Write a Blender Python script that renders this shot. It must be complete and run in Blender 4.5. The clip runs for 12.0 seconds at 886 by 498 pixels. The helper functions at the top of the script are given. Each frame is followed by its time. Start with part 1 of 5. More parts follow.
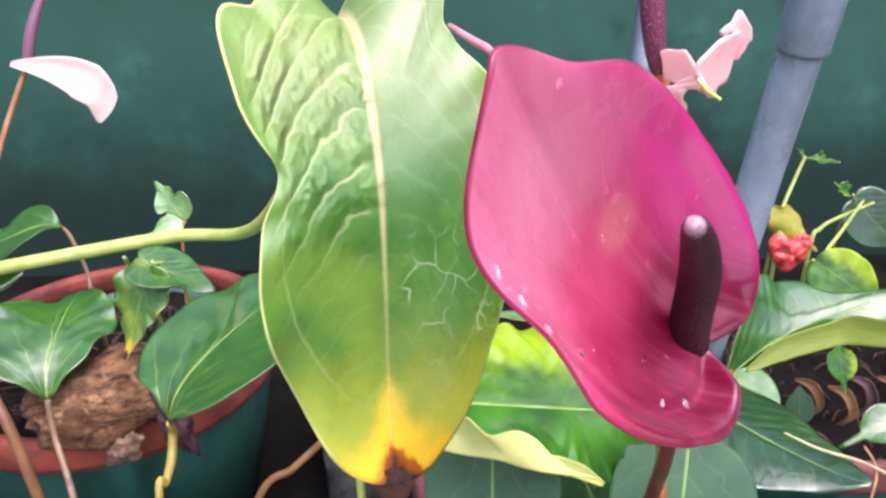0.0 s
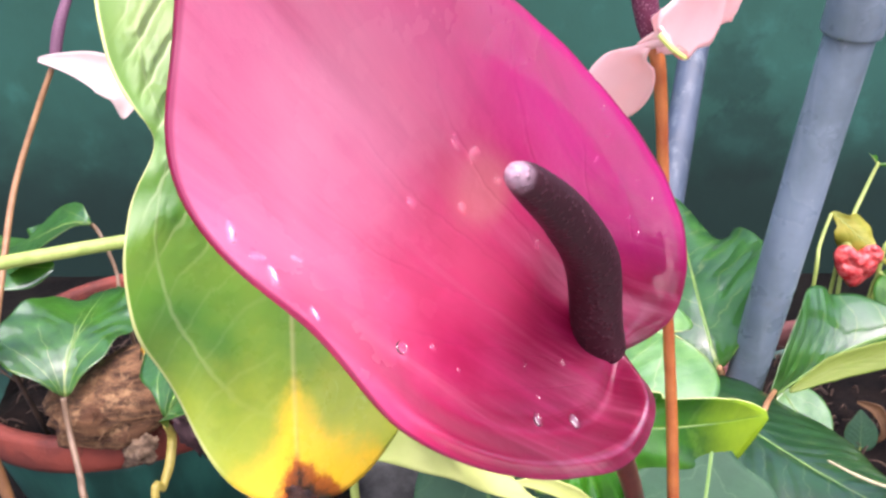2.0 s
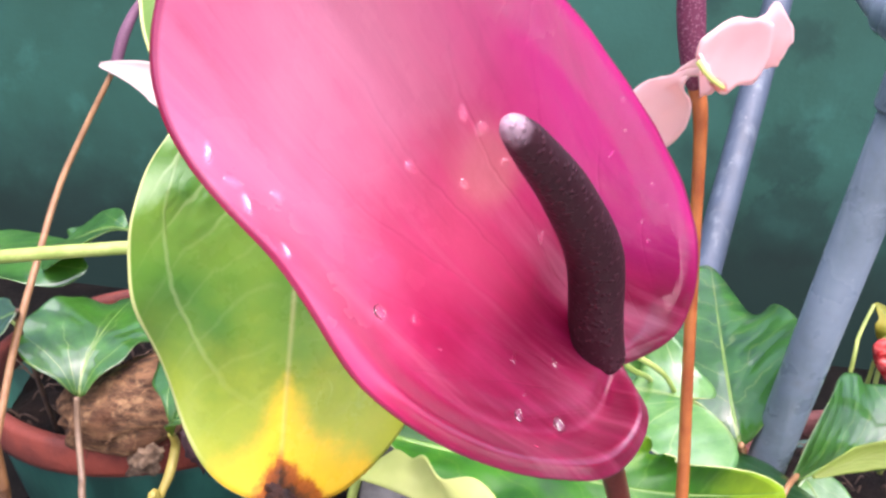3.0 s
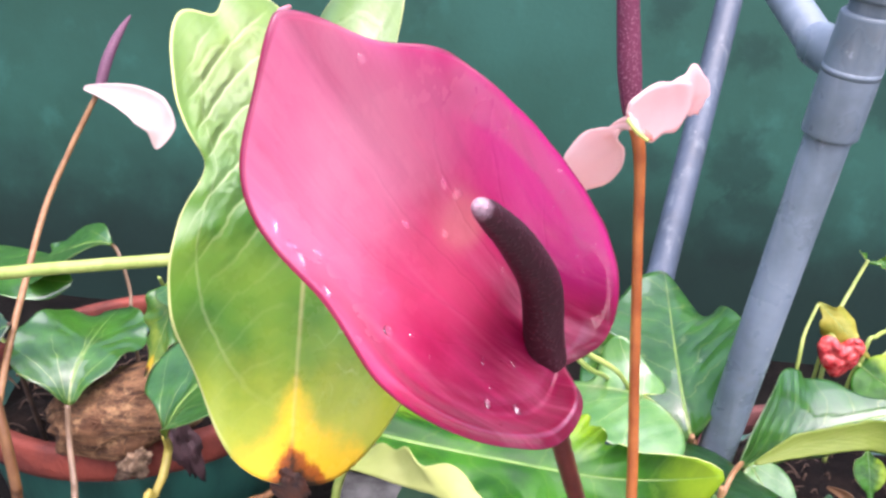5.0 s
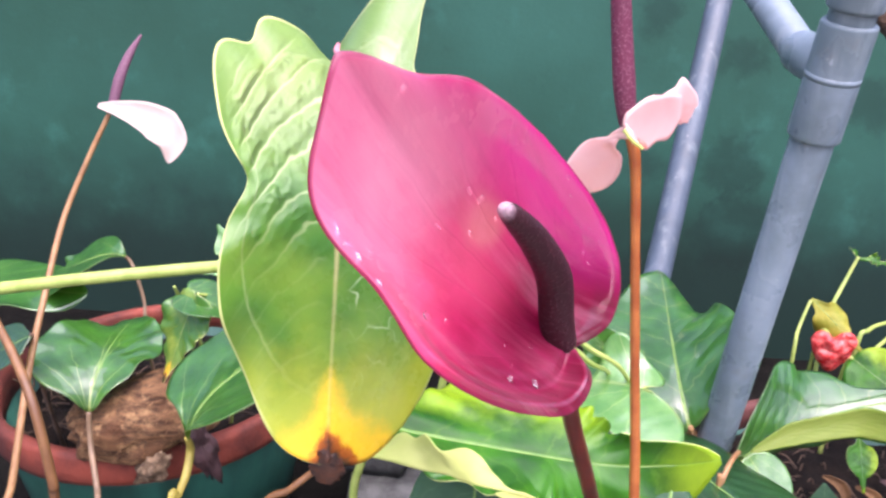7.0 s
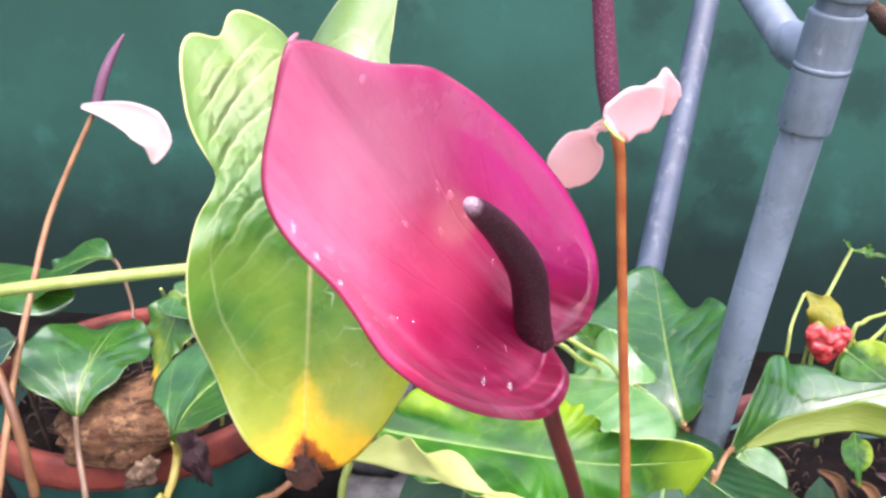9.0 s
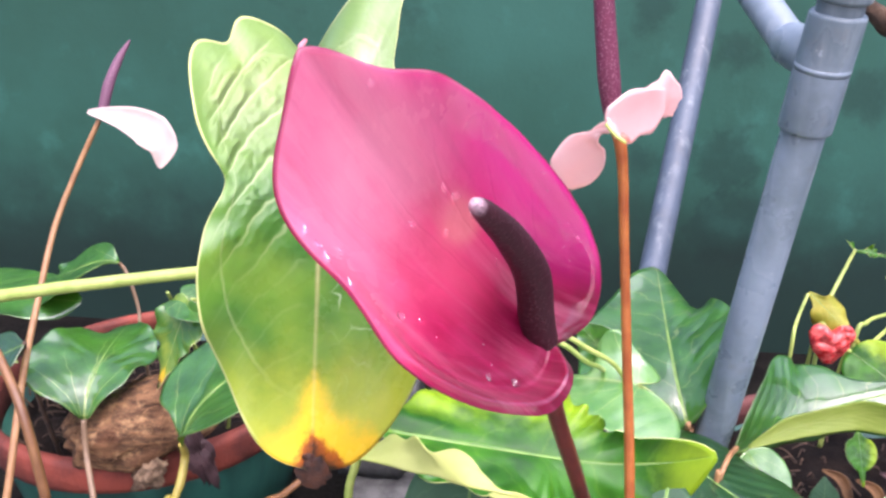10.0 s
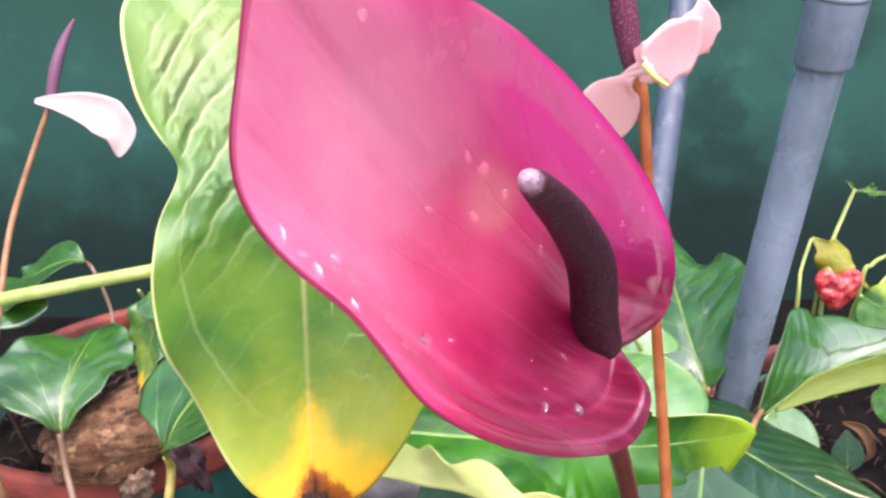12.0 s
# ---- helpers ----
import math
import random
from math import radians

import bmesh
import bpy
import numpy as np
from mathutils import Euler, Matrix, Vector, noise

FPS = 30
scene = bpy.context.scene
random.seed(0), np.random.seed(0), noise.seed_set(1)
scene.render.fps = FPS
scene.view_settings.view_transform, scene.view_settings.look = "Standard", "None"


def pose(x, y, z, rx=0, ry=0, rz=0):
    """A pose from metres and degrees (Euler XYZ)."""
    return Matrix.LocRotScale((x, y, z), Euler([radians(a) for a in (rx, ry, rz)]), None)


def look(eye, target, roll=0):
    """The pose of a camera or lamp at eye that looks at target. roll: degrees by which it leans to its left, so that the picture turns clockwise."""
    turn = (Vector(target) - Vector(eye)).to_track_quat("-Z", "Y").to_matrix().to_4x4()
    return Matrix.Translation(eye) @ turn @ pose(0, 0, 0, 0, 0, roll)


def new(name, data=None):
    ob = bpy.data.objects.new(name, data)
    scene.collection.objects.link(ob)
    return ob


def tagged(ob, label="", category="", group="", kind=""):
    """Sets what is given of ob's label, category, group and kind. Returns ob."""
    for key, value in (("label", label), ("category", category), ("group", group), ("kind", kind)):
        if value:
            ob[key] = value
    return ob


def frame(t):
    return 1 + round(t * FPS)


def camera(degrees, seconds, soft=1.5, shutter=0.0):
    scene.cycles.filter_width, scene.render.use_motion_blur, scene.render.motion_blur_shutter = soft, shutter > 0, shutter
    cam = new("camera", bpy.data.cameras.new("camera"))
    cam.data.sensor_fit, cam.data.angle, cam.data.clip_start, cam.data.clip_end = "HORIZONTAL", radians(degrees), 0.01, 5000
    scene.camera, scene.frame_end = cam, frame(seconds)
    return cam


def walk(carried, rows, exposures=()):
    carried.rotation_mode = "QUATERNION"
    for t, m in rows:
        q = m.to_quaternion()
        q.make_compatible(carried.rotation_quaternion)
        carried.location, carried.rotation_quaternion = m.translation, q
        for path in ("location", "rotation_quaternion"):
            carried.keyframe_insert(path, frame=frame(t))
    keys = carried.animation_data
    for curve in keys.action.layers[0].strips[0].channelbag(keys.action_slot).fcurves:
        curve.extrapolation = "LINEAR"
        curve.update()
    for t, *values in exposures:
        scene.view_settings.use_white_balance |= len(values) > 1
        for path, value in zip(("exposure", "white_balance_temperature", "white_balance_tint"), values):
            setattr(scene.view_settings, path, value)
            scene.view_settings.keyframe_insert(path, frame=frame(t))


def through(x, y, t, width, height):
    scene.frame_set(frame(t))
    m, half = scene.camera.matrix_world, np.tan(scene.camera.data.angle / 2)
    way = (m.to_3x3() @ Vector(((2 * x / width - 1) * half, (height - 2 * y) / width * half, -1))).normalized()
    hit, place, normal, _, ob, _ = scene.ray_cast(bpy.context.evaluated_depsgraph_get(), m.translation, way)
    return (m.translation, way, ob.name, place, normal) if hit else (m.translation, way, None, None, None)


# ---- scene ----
cam = camera(55.7, 12.0, soft=2.7)
PATH = [
    (0, (0.002, -0.01, 0.788), (-0.035, 1.781, -0.102), -1.9),
    (0.5, (0.018, -0.001, 0.785), (-0.011, 1.793, -0.097), -2.5),
    (1, (0.034, 0.008, 0.78), (-0.028, 1.809, -0.087), -3.3),
    (1.5, (0.041, 0.018, 0.774), (-0.116, 1.817, -0.084), -5.6),
    (2, (0.047, 0.024, 0.762), (-0.17, 1.817, -0.096), -3.4),
    (2.5, (0.049, 0.025, 0.754), (-0.235, 1.845, -0.024), 0.1),
    (3, (0.054, 0.025, 0.747), (-0.258, 1.858, 0.013), 1.9),
    (3.2, (0.057, 0.025, 0.745), (-0.246, 1.854, -0.007), 2.5),
    (4.8, (0.058, -0.012, 0.769), (-0.181, 1.834, 0.039), 2.2),
    (5, (0.057, -0.02, 0.772), (-0.179, 1.829, 0.047), 2.0),
    (5.5, (0.054, -0.036, 0.778), (-0.181, 1.816, 0.061), 1.6),
    (6, (0.053, -0.045, 0.781), (-0.174, 1.812, 0.075), 1.3),
    (6.5, (0.055, -0.049, 0.781), (-0.168, 1.81, 0.079), 0.9),
    (7, (0.053, -0.051, 0.781), (-0.176, 1.805, 0.072), 0.9),
    (9, (0.059, -0.042, 0.778), (-0.161, 1.813, 0.064), 0.2),
    (9.5, (0.06, -0.046, 0.778), (-0.163, 1.811, 0.068), 0.1),
    (10, (0.059, -0.047, 0.779), (-0.17, 1.81, 0.072), -0.2),
    (10.5, (0.059, -0.039, 0.776), (-0.186, 1.816, 0.07), -0.9),
    (11, (0.058, -0.026, 0.775), (-0.177, 1.825, 0.054), -2.0),
    (11.5, (0.052, -0.01, 0.771), (-0.155, 1.83, 0.016), -3.6),
    (12, (0.043, 0.006, 0.764), (-0.137, 1.838, -0.017), -3.9),
]
EXPOSURE = 1.4
walk(cam, [(t, look(eye, target, roll)) for t, eye, target, roll in PATH],
     exposures=[(0.0, EXPOSURE - 0.18, 5920, 28), (1.5, EXPOSURE - 0.1, 5920, 28), (2.5, EXPOSURE, 5920, 28), (10.5, EXPOSURE, 5920, 28), (12.0, EXPOSURE - 0.1, 5920, 28)])

# ---------------------------------------------------------------- light
world = bpy.data.worlds.new("sky")
scene.world = world
world.use_nodes = True
wn = world.node_tree.nodes
sky = wn.new("ShaderNodeTexSky")
sky.sky_type = "NISHITA"
sky.sun_disc = False
sky.sun_elevation, sky.sun_rotation = radians(70), radians(150)
sky.air_density, sky.dust_density, sky.ozone_density = 1.0, 7.0, 1.0
wn["Background"].inputs["Strength"].default_value = 0.15
world.node_tree.links.new(sky.outputs[0], wn["Background"].inputs["Color"])
sun = new("sun", bpy.data.lights.new("sun", "SUN"))
sun.data.energy, sun.data.angle, sun.data.color = 2.0, radians(92), (1.0, 0.98, 0.95)
sun.matrix_world = look((0.342, -0.292, 2.279), (0, 0.3, 0.4))


# ---------------------------------------------------------------- materials
def linear(hexcode):
    c = [int(hexcode[i:i + 2], 16) / 255 for i in (0, 2, 4)]
    return [x / 12.92 if x <= 0.04045 else ((x + 0.055) / 1.055) ** 2.4 for x in c] + [1.0]


class Nodes:
    """Short names for building a node material."""

    def __init__(self, name):
        self.mat = bpy.data.materials.new(name)
        self.mat.use_nodes = True
        self.tree = self.mat.node_tree
        self.bsdf = self.tree.nodes["Principled BSDF"]
        self.out = self.tree.nodes["Material Output"]

    def add(self, kind):
        return self.tree.nodes.new("ShaderNode" + kind)

    def put(self, socket, v):
        if isinstance(v, bpy.types.NodeSocket):
            self.tree.links.new(v, socket)
        else:
            socket.default_value = v

    def math(self, op, a, b=0.0, clamp=False):
        n = self.add("Math")
        n.operation, n.use_clamp = op, clamp
        self.put(n.inputs[0], a)
        self.put(n.inputs[1], b)
        return n.outputs[0]

    def mix(self, fac, a, b, blend="MIX"):
        n = self.add("Mix")
        n.data_type, n.blend_type = "RGBA", blend
        self.put(n.inputs[0], fac)
        self.put(n.inputs[6], a)
        self.put(n.inputs[7], b)
        return n.outputs[2]

    def span(self, v, lo, hi, a=0.0, b=1.0):
        n = self.add("MapRange")
        n.interpolation_type = "SMOOTHSTEP"
        for i, x in enumerate((v, lo, hi, a, b)):
            self.put(n.inputs[i], x)
        return n.outputs[0]

    def noise(self, vec, scale, detail=4.0, rough=0.55, distort=0.0):
        n = self.add("TexNoise")
        self.put(n.inputs["Vector"], vec)
        n.inputs["Scale"].default_value = scale
        n.inputs["Detail"].default_value = detail
        n.inputs["Roughness"].default_value = rough
        n.inputs["Distortion"].default_value = distort
        return n.outputs[0]

    def leaf_map(self, which="leaf"):
        n = self.add("UVMap")
        n.uv_map = which
        return n.outputs[0]

    def rim(self):
        """0 in the middle of a blade, 1 on its margin."""
        n = self.add("SeparateXYZ")
        self.put(n.inputs[0], self.leaf_map("rim"))
        return n.outputs[0]

    def coords(self):
        return self.add("TexCoord").outputs["Object"]

    def bump(self, h, strength, distance=0.001, normal=None):
        n = self.add("Bump")
        self.put(n.inputs["Height"], h)
        n.inputs["Strength"].default_value = strength
        n.inputs["Distance"].default_value = distance
        if normal is not None:
            self.put(n.inputs["Normal"], normal)
        return n.outputs[0]

    def finish(self, color, rough=0.5, normal=None, coat=0.0, metallic=0.0, through=None, spec=0.5, amount=0.25, sheen=0.0):
        b = self.bsdf
        self.put(b.inputs["Base Color"], color)
        self.put(b.inputs["Roughness"], rough)
        self.put(b.inputs["Metallic"], metallic)
        self.put(b.inputs["Specular IOR Level"], spec)
        b.inputs["Coat Weight"].default_value = coat
        b.inputs["Coat Roughness"].default_value = 0.09
        b.inputs["Sheen Weight"].default_value = sheen
        b.inputs["Sheen Roughness"].default_value = 0.45
        b.inputs["Sheen Tint"].default_value = linear("ffd6e0")
        if normal is not None:
            self.put(b.inputs["Normal"], normal)
        if through is not None:
            t = self.add("BsdfTranslucent")
            self.put(t.inputs[0], through)
            if normal is not None:
                self.put(t.inputs[1], normal)
            m = self.add("MixShader")
            m.inputs[0].default_value = amount
            self.tree.links.new(b.outputs[0], m.inputs[1])
            self.tree.links.new(t.outputs[0], m.inputs[2])
            self.tree.links.new(m.outputs[0], self.out.inputs[0])
        return self.mat


def leaf_material(name, dark, light, vein, rough=0.3, veins=7.0, slant=0.8, scorch=0.0, relief=0.4, coat=0.3, film=0.1,
                  through=0.25, vein_width=0.05, mottle=0.6, rays=0.0, side=0.45, margin=None, upper=False, spec=0.5):
    """Leaf skin on the map 'leaf': x from petiole (0) to tip (1), y across. Midrib, side veins, basal veins (rays),
    mottling and, with scorch, a yellowed and dead tip."""
    n = Nodes(name)
    uv = n.leaf_map()
    wobble = n.noise(uv, 5.0, 5.0, 0.6)
    xy = n.add("SeparateXYZ")
    n.put(xy.inputs[0], uv)
    s, y = xy.outputs[0], xy.outputs[1]
    a = n.math("ABSOLUTE", y)
    rib_half = n.math("MULTIPLY", n.math("SUBTRACT", 1.05, s), 0.007)
    rib = n.span(n.math("SUBTRACT", a, rib_half), 0.003, -0.003)
    bent = n.math("ADD", n.math("SUBTRACT", s, n.math("MULTIPLY", n.math("POWER", n.math("MAXIMUM", a, 0.0001), 0.85), slant)),
                  n.math("MULTIPLY", wobble, 0.22))
    f = n.math("FRACT", n.math("MULTIPLY", n.math("ADD", bent, 2.0), veins))
    d = n.math("ABSOLUTE", n.math("SUBTRACT", f, 0.5))
    lateral = n.math("MULTIPLY", n.span(d, vein_width, 0.01), n.span(a, 0.45, 0.05))
    swell = n.span(d, 0.0, 0.5)
    ray = 0.0
    if rays:
        turn = n.math("ARCTAN2", a, n.math("MAXIMUM", n.math("ADD", s, 0.02), 0.001))
        g = n.math("FRACT", n.math("ADD", n.math("MULTIPLY", n.math("ADD", turn, n.math("MULTIPLY", wobble, 0.25)), 2.1), 0.1))
        e = n.math("ABSOLUTE", n.math("SUBTRACT", g, 0.5))
        reach = n.math("MULTIPLY", n.span(n.math("ADD", s, a), 0.95, 0.2), rays)
        lateral = n.math("MULTIPLY", lateral, 0.6)
        ray = n.math("MULTIPLY", n.span(n.math("MULTIPLY", e, n.math("ADD", n.math("ADD", s, a), 0.12)), 0.013, 0.005), n.math("MULTIPLY", reach, 0.8))
        swell = n.math("ADD", n.math("MULTIPLY", swell, 0.5), n.math("MULTIPLY", n.span(e, 0.0, 0.5), n.math("MULTIPLY", reach, 0.5)))
    fine = n.noise(uv, 60.0, 5.0, 0.6)
    blot = n.noise(uv, 5.5, 5.0, 0.6)
    col = n.mix(n.math("MULTIPLY", n.span(blot, 0.32, 0.68), mottle), linear(dark), linear(light))
    col = n.mix(n.math("MULTIPLY", fine, 0.25), col, linear(light))
    if margin:
        out = n.math("ADD", n.math("MAXIMUM", y, n.math("SUBTRACT", s, 0.74)) if upper else a, n.math("MULTIPLY", n.math("SUBTRACT", blot, 0.5), 0.35))
        col = n.mix(n.math("MULTIPLY", n.span(out, 0.04 if upper else 0.16, 0.24 if upper else 0.36), 0.85), col, linear(margin))
    if scorch:
        # yellow blotches, a yellow flame along the midrib towards the tip, then a brown dead end
        edge = n.math("ADD", s, n.math("MULTIPLY", n.math("SUBTRACT", n.noise(uv, 9.0, 4.0, 0.65), 0.5), 0.2))
        flame = n.math("SUBTRACT", n.math("ADD", edge, n.span(a, 0.07, 0.0, 0.0, 0.06)), n.math("MULTIPLY", a, 0.8))
        col = n.mix(n.math("MULTIPLY", n.span(n.noise(uv, 2.6, 4.0), 0.48, 0.75), 0.4), col, linear("b4bc4a"))
        col = n.mix(n.math("MULTIPLY", n.span(edge, 0.62, 0.95), 0.55), col, linear("c2c030"))
        col = n.mix(n.math("MULTIPLY", n.span(flame, scorch - 0.13, scorch - 0.01), 0.9), col, linear("f0c01a"))
    col = n.mix(n.math("MULTIPLY", n.math("MAXIMUM", rib, n.math("MAXIMUM", ray, n.math("MULTIPLY", lateral, side))), 0.75), col, linear(vein))
    if scorch:
        far = n.math("ADD", s, n.math("MULTIPLY", n.math("SUBTRACT", n.noise(uv, 24.0, 5.0, 0.7), 0.5), 0.09))
        far = n.math("SUBTRACT", far, n.math("MULTIPLY", a, 0.75))
        col = n.mix(n.span(far, scorch - 0.02, scorch + 0.015), col, linear("9a4a12"))
        col = n.mix(n.span(far, scorch + 0.01, scorch + 0.04), col, linear("2e1a10"))
    h = n.math("ADD", n.math("ADD", n.math("MULTIPLY", swell, 0.45), n.math("MULTIPLY", fine, 0.08)),
               n.math("ADD", n.math("MULTIPLY", rib, -0.4), n.math("MULTIPLY", blot, 1.1 if coat > 0.7 else 0.6)))
    nor = n.bump(h, relief, 0.0012)
    thr = n.mix(0.5, col, linear("8fc01c"))
    r = n.math("ADD", rough - 0.06, n.math("MULTIPLY", n.noise(uv, 14.0, 4.0), 0.14))
    m = n.finish(col, r, nor, coat=coat, through=thr, amount=through, spec=spec)
    n.bsdf.inputs["Coat Roughness"].default_value = film
    n.bsdf.inputs["Coat IOR"].default_value = 1.5 + 0.2 * coat
    if coat > 0.7:
        n.put(n.bsdf.inputs["Coat Weight"], n.span(n.noise(uv, 6.0, 5.0, 0.65, 0.6), 0.42, 0.56, 0.6, 1.0))
    return m


def ageing_material():
    """Skin of the large old leaf: cushions between sunken veins, strongest beside the petiole, a collecting vein inside the
    pale margin, a broad pinkish midrib, yellowing and a dead tip."""
    n = Nodes("ageing_leaf")
    uv = n.leaf_map()
    rim = n.rim()
    xy = n.add("SeparateXYZ")
    n.put(xy.inputs[0], uv)
    s, y = xy.outputs[0], xy.outputs[1]
    a = n.math("ABSOLUTE", y)
    wob = n.math("SUBTRACT", n.noise(uv, 7.0, 3.0, 0.6), 0.5)
    blot = n.noise(uv, 5.0, 5.0, 0.6)
    fine = n.noise(uv, 70.0, 5.0, 0.65)
    # side veins and the cross veins between them
    run = n.math("ADD", n.math("SUBTRACT", s, n.math("MULTIPLY", n.math("POWER", n.math("MAXIMUM", a, 0.0001), 2.1), 4.2)), n.math("MULTIPLY", wob, 0.10))
    f = n.math("FRACT", n.math("MULTIPLY", n.math("ADD", run, 2.0), 10.0))
    d = n.math("ABSOLUTE", n.math("SUBTRACT", f, 0.5))
    g = n.math("FRACT", n.math("ADD", n.math("MULTIPLY", n.math("ADD", a, n.math("MULTIPLY", wob, 0.2)), 13.0), n.math("MULTIPLY", n.math("FLOOR", n.math("MULTIPLY", n.math("ADD", run, 2.0), 10.0)), 0.37)))
    e = n.math("ABSOLUTE", n.math("SUBTRACT", g, 0.5))
    cushion = n.math("MULTIPLY", n.math("MULTIPLY", n.span(d, 0.5, 0.12), n.span(e, 0.55, 0.1, 0.4, 1.0)), n.span(n.noise(uv, 11.0, 2.0), 0.3, 0.65, 0.2, 1.3))
    near = n.math("MULTIPLY", n.span(s, 0.55, 0.28, 0.06, 1.0), n.span(y, 0.03, -0.03, 0.1, 1.0))
    near = n.math("MULTIPLY", near, n.span(rim, 0.95, 0.8))
    side = n.math("MULTIPLY", n.span(d, 0.42, 0.49), n.span(a, 0.015, 0.05))
    loop = n.span(n.math("ABSOLUTE", n.math("SUBTRACT", n.math("ADD", rim, n.math("MULTIPLY", wob, 0.10)), 0.80)), 0.016, 0.004)
    loop = n.math("MULTIPLY", loop, n.span(s, 0.95, 0.6, 0.0, 0.8))
    half = n.span(s, 0.0, 0.7, 0.012, 0.003)
    rib = n.span(n.math("SUBTRACT", a, half), 0.006, -0.006)
    col = n.mix(n.math("MULTIPLY", n.span(blot, 0.32, 0.68), 0.6), linear("265c12"), linear("42801c"))
    # pale gloss of the petiole end, painted into the base colour
    col = n.mix(n.span(s, 0.42, 0.05, 0.0, 0.6), col, linear("90a060"))
    col = n.mix(n.math("MULTIPLY", n.span(n.math("ADD", rim, n.math("MULTIPLY", wob, 0.3)), 0.68, 1.0), 0.45), col, linear("669428"))
    col = n.mix(n.math("MULTIPLY", fine, 0.2), col, linear("5c8a2a"))
    col = n.mix(n.math("MULTIPLY", n.math("MAXIMUM", n.math("MULTIPLY", side, n.math("ADD", n.math("MULTIPLY", near, 0.5), 0.035)), n.math("MULTIPLY", loop, 0.22)), 0.9), col, linear("c4d096"))
    # pale crackled veinlets beside the midrib
    net = n.add("TexVoronoi")
    net.feature = "DISTANCE_TO_EDGE"
    bend = n.add("VectorMath")
    n.put(bend.inputs[0], uv)
    drift = n.add("TexNoise")
    n.put(drift.inputs["Vector"], uv)
    drift.inputs["Scale"].default_value = 9.0
    soft = n.add("VectorMath")
    soft.operation = "SCALE"
    n.put(soft.inputs[0], drift.outputs["Color"])
    soft.inputs["Scale"].default_value = 0.14
    n.put(bend.inputs[1], soft.outputs[0])
    n.put(net.inputs["Vector"], bend.outputs[0])
    net.inputs["Scale"].default_value = 11.0
    crack = n.math("MULTIPLY", n.span(net.outputs["Distance"], 0.035, 0.008), n.span(n.noise(uv, 6.0, 3.0), 0.45, 0.6))
    crack = n.math("MULTIPLY", crack, n.math("MULTIPLY", n.span(y, 0.02, 0.06), n.math("MULTIPLY", n.span(s, 0.35, 0.5), n.span(s, 0.88, 0.75))))
    col = n.mix(n.math("MULTIPLY", crack, 0.5), col, linear("bcd0a4"))
    # yellowing
    edge = n.math("ADD", s, n.math("MULTIPLY", n.math("SUBTRACT", n.noise(uv, 9.0, 4.0, 0.65), 0.5), 0.2))
    flame = n.math("SUBTRACT", n.math("ADD", edge, n.span(a, 0.07, 0.0, 0.0, 0.06)), n.math("MULTIPLY", a, 0.8))
    col = n.mix(n.math("MULTIPLY", n.span(n.noise(uv, 2.6, 4.0), 0.48, 0.75), 0.28), col, linear("98a838"))
    col = n.mix(n.math("MULTIPLY", n.span(edge, 0.60, 0.96), 0.6), col, linear("c4c234"))
    col = n.mix(n.math("MULTIPLY", n.span(flame, 0.79, 0.92), 0.9), col, linear("f2c01c"))
    col = n.mix(n.math("MULTIPLY", rib, n.span(s, 0.8, 0.25, 0.3, 0.75)), col, linear("c8b884"))
    far = n.math("ADD", s, n.math("MULTIPLY", n.math("SUBTRACT", n.noise(uv, 24.0, 5.0, 0.7), 0.5), 0.12))
    far = n.math("SUBTRACT", far, n.math("MULTIPLY", a, 1.15))
    col = n.mix(n.span(far, 0.895, 0.935), col, linear("a4540f"))
    col = n.mix(n.span(far, 0.925, 0.965), col, linear("2e1a10"))
    col = n.mix(n.math("MULTIPLY", n.span(rim, 0.983, 0.992), n.span(s, 0.93, 0.85, 0.0, 0.8)), col, linear("ccd284"))
    h = n.math("ADD", n.math("MULTIPLY", cushion, n.math("MULTIPLY", near, 1.0)), n.math("ADD", n.math("MULTIPLY", fine, 0.035), n.math("MULTIPLY", blot, 0.45)))
    h = n.math("ADD", h, n.math("ADD", n.math("MULTIPLY", rib, 0.10), n.math("MULTIPLY", loop, 0.08)))
    nor = n.bump(h, 1.0, 0.0016)
    r = n.math("ADD", 0.33, n.math("MULTIPLY", n.noise(uv, 14.0, 4.0), 0.14))
    m = n.finish(col, r, nor, coat=0.7, through=n.mix(0.4, col, linear("8cb418")), amount=0.28)
    n.put(n.bsdf.inputs["Coat Roughness"], n.span(n.noise(uv, 8.0, 5.0, 0.6), 0.35, 0.65, 0.2, 0.36))
    n.bsdf.inputs["Coat IOR"].default_value = 1.55
    n.put(n.bsdf.inputs["Coat Weight"], n.math("MULTIPLY", n.span(y, -0.03, 0.03, 0.35, 1.0), n.span(n.noise(uv, 5.0, 5.0, 0.6, 0.5), 0.38, 0.55, 0.4, 1.0)))
    return m


GLOSS = leaf_material("glossy_leaf", "1e4814", "447c24", "a4b860", rough=0.34, coat=1.0, rays=1.0, film=0.08, relief=0.9, side=0.2)
GLOSS_PLAIN = leaf_material("wet_glossy_leaf", "1c4816", "3e7824", "a4b860", rough=0.34, coat=1.0, film=0.07, relief=1.4, side=0.3, slant=0.6)
DEEP = leaf_material("deep_leaf", "103212", "204e1e", "9cb468", rough=0.32, coat=1.0, rays=0.0, veins=9.0, film=0.12, relief=0.6, side=0.2)
FRESH = leaf_material("fresh_leaf", "0e400e", "38760f", "78a038", rough=0.42, coat=0.22, spec=0.28, through=0.34, margin="98b814", upper=True, mottle=1.0, veins=6.0, slant=0.6, side=0.25, film=0.14, relief=0.8)
BIGTOP = ageing_material()
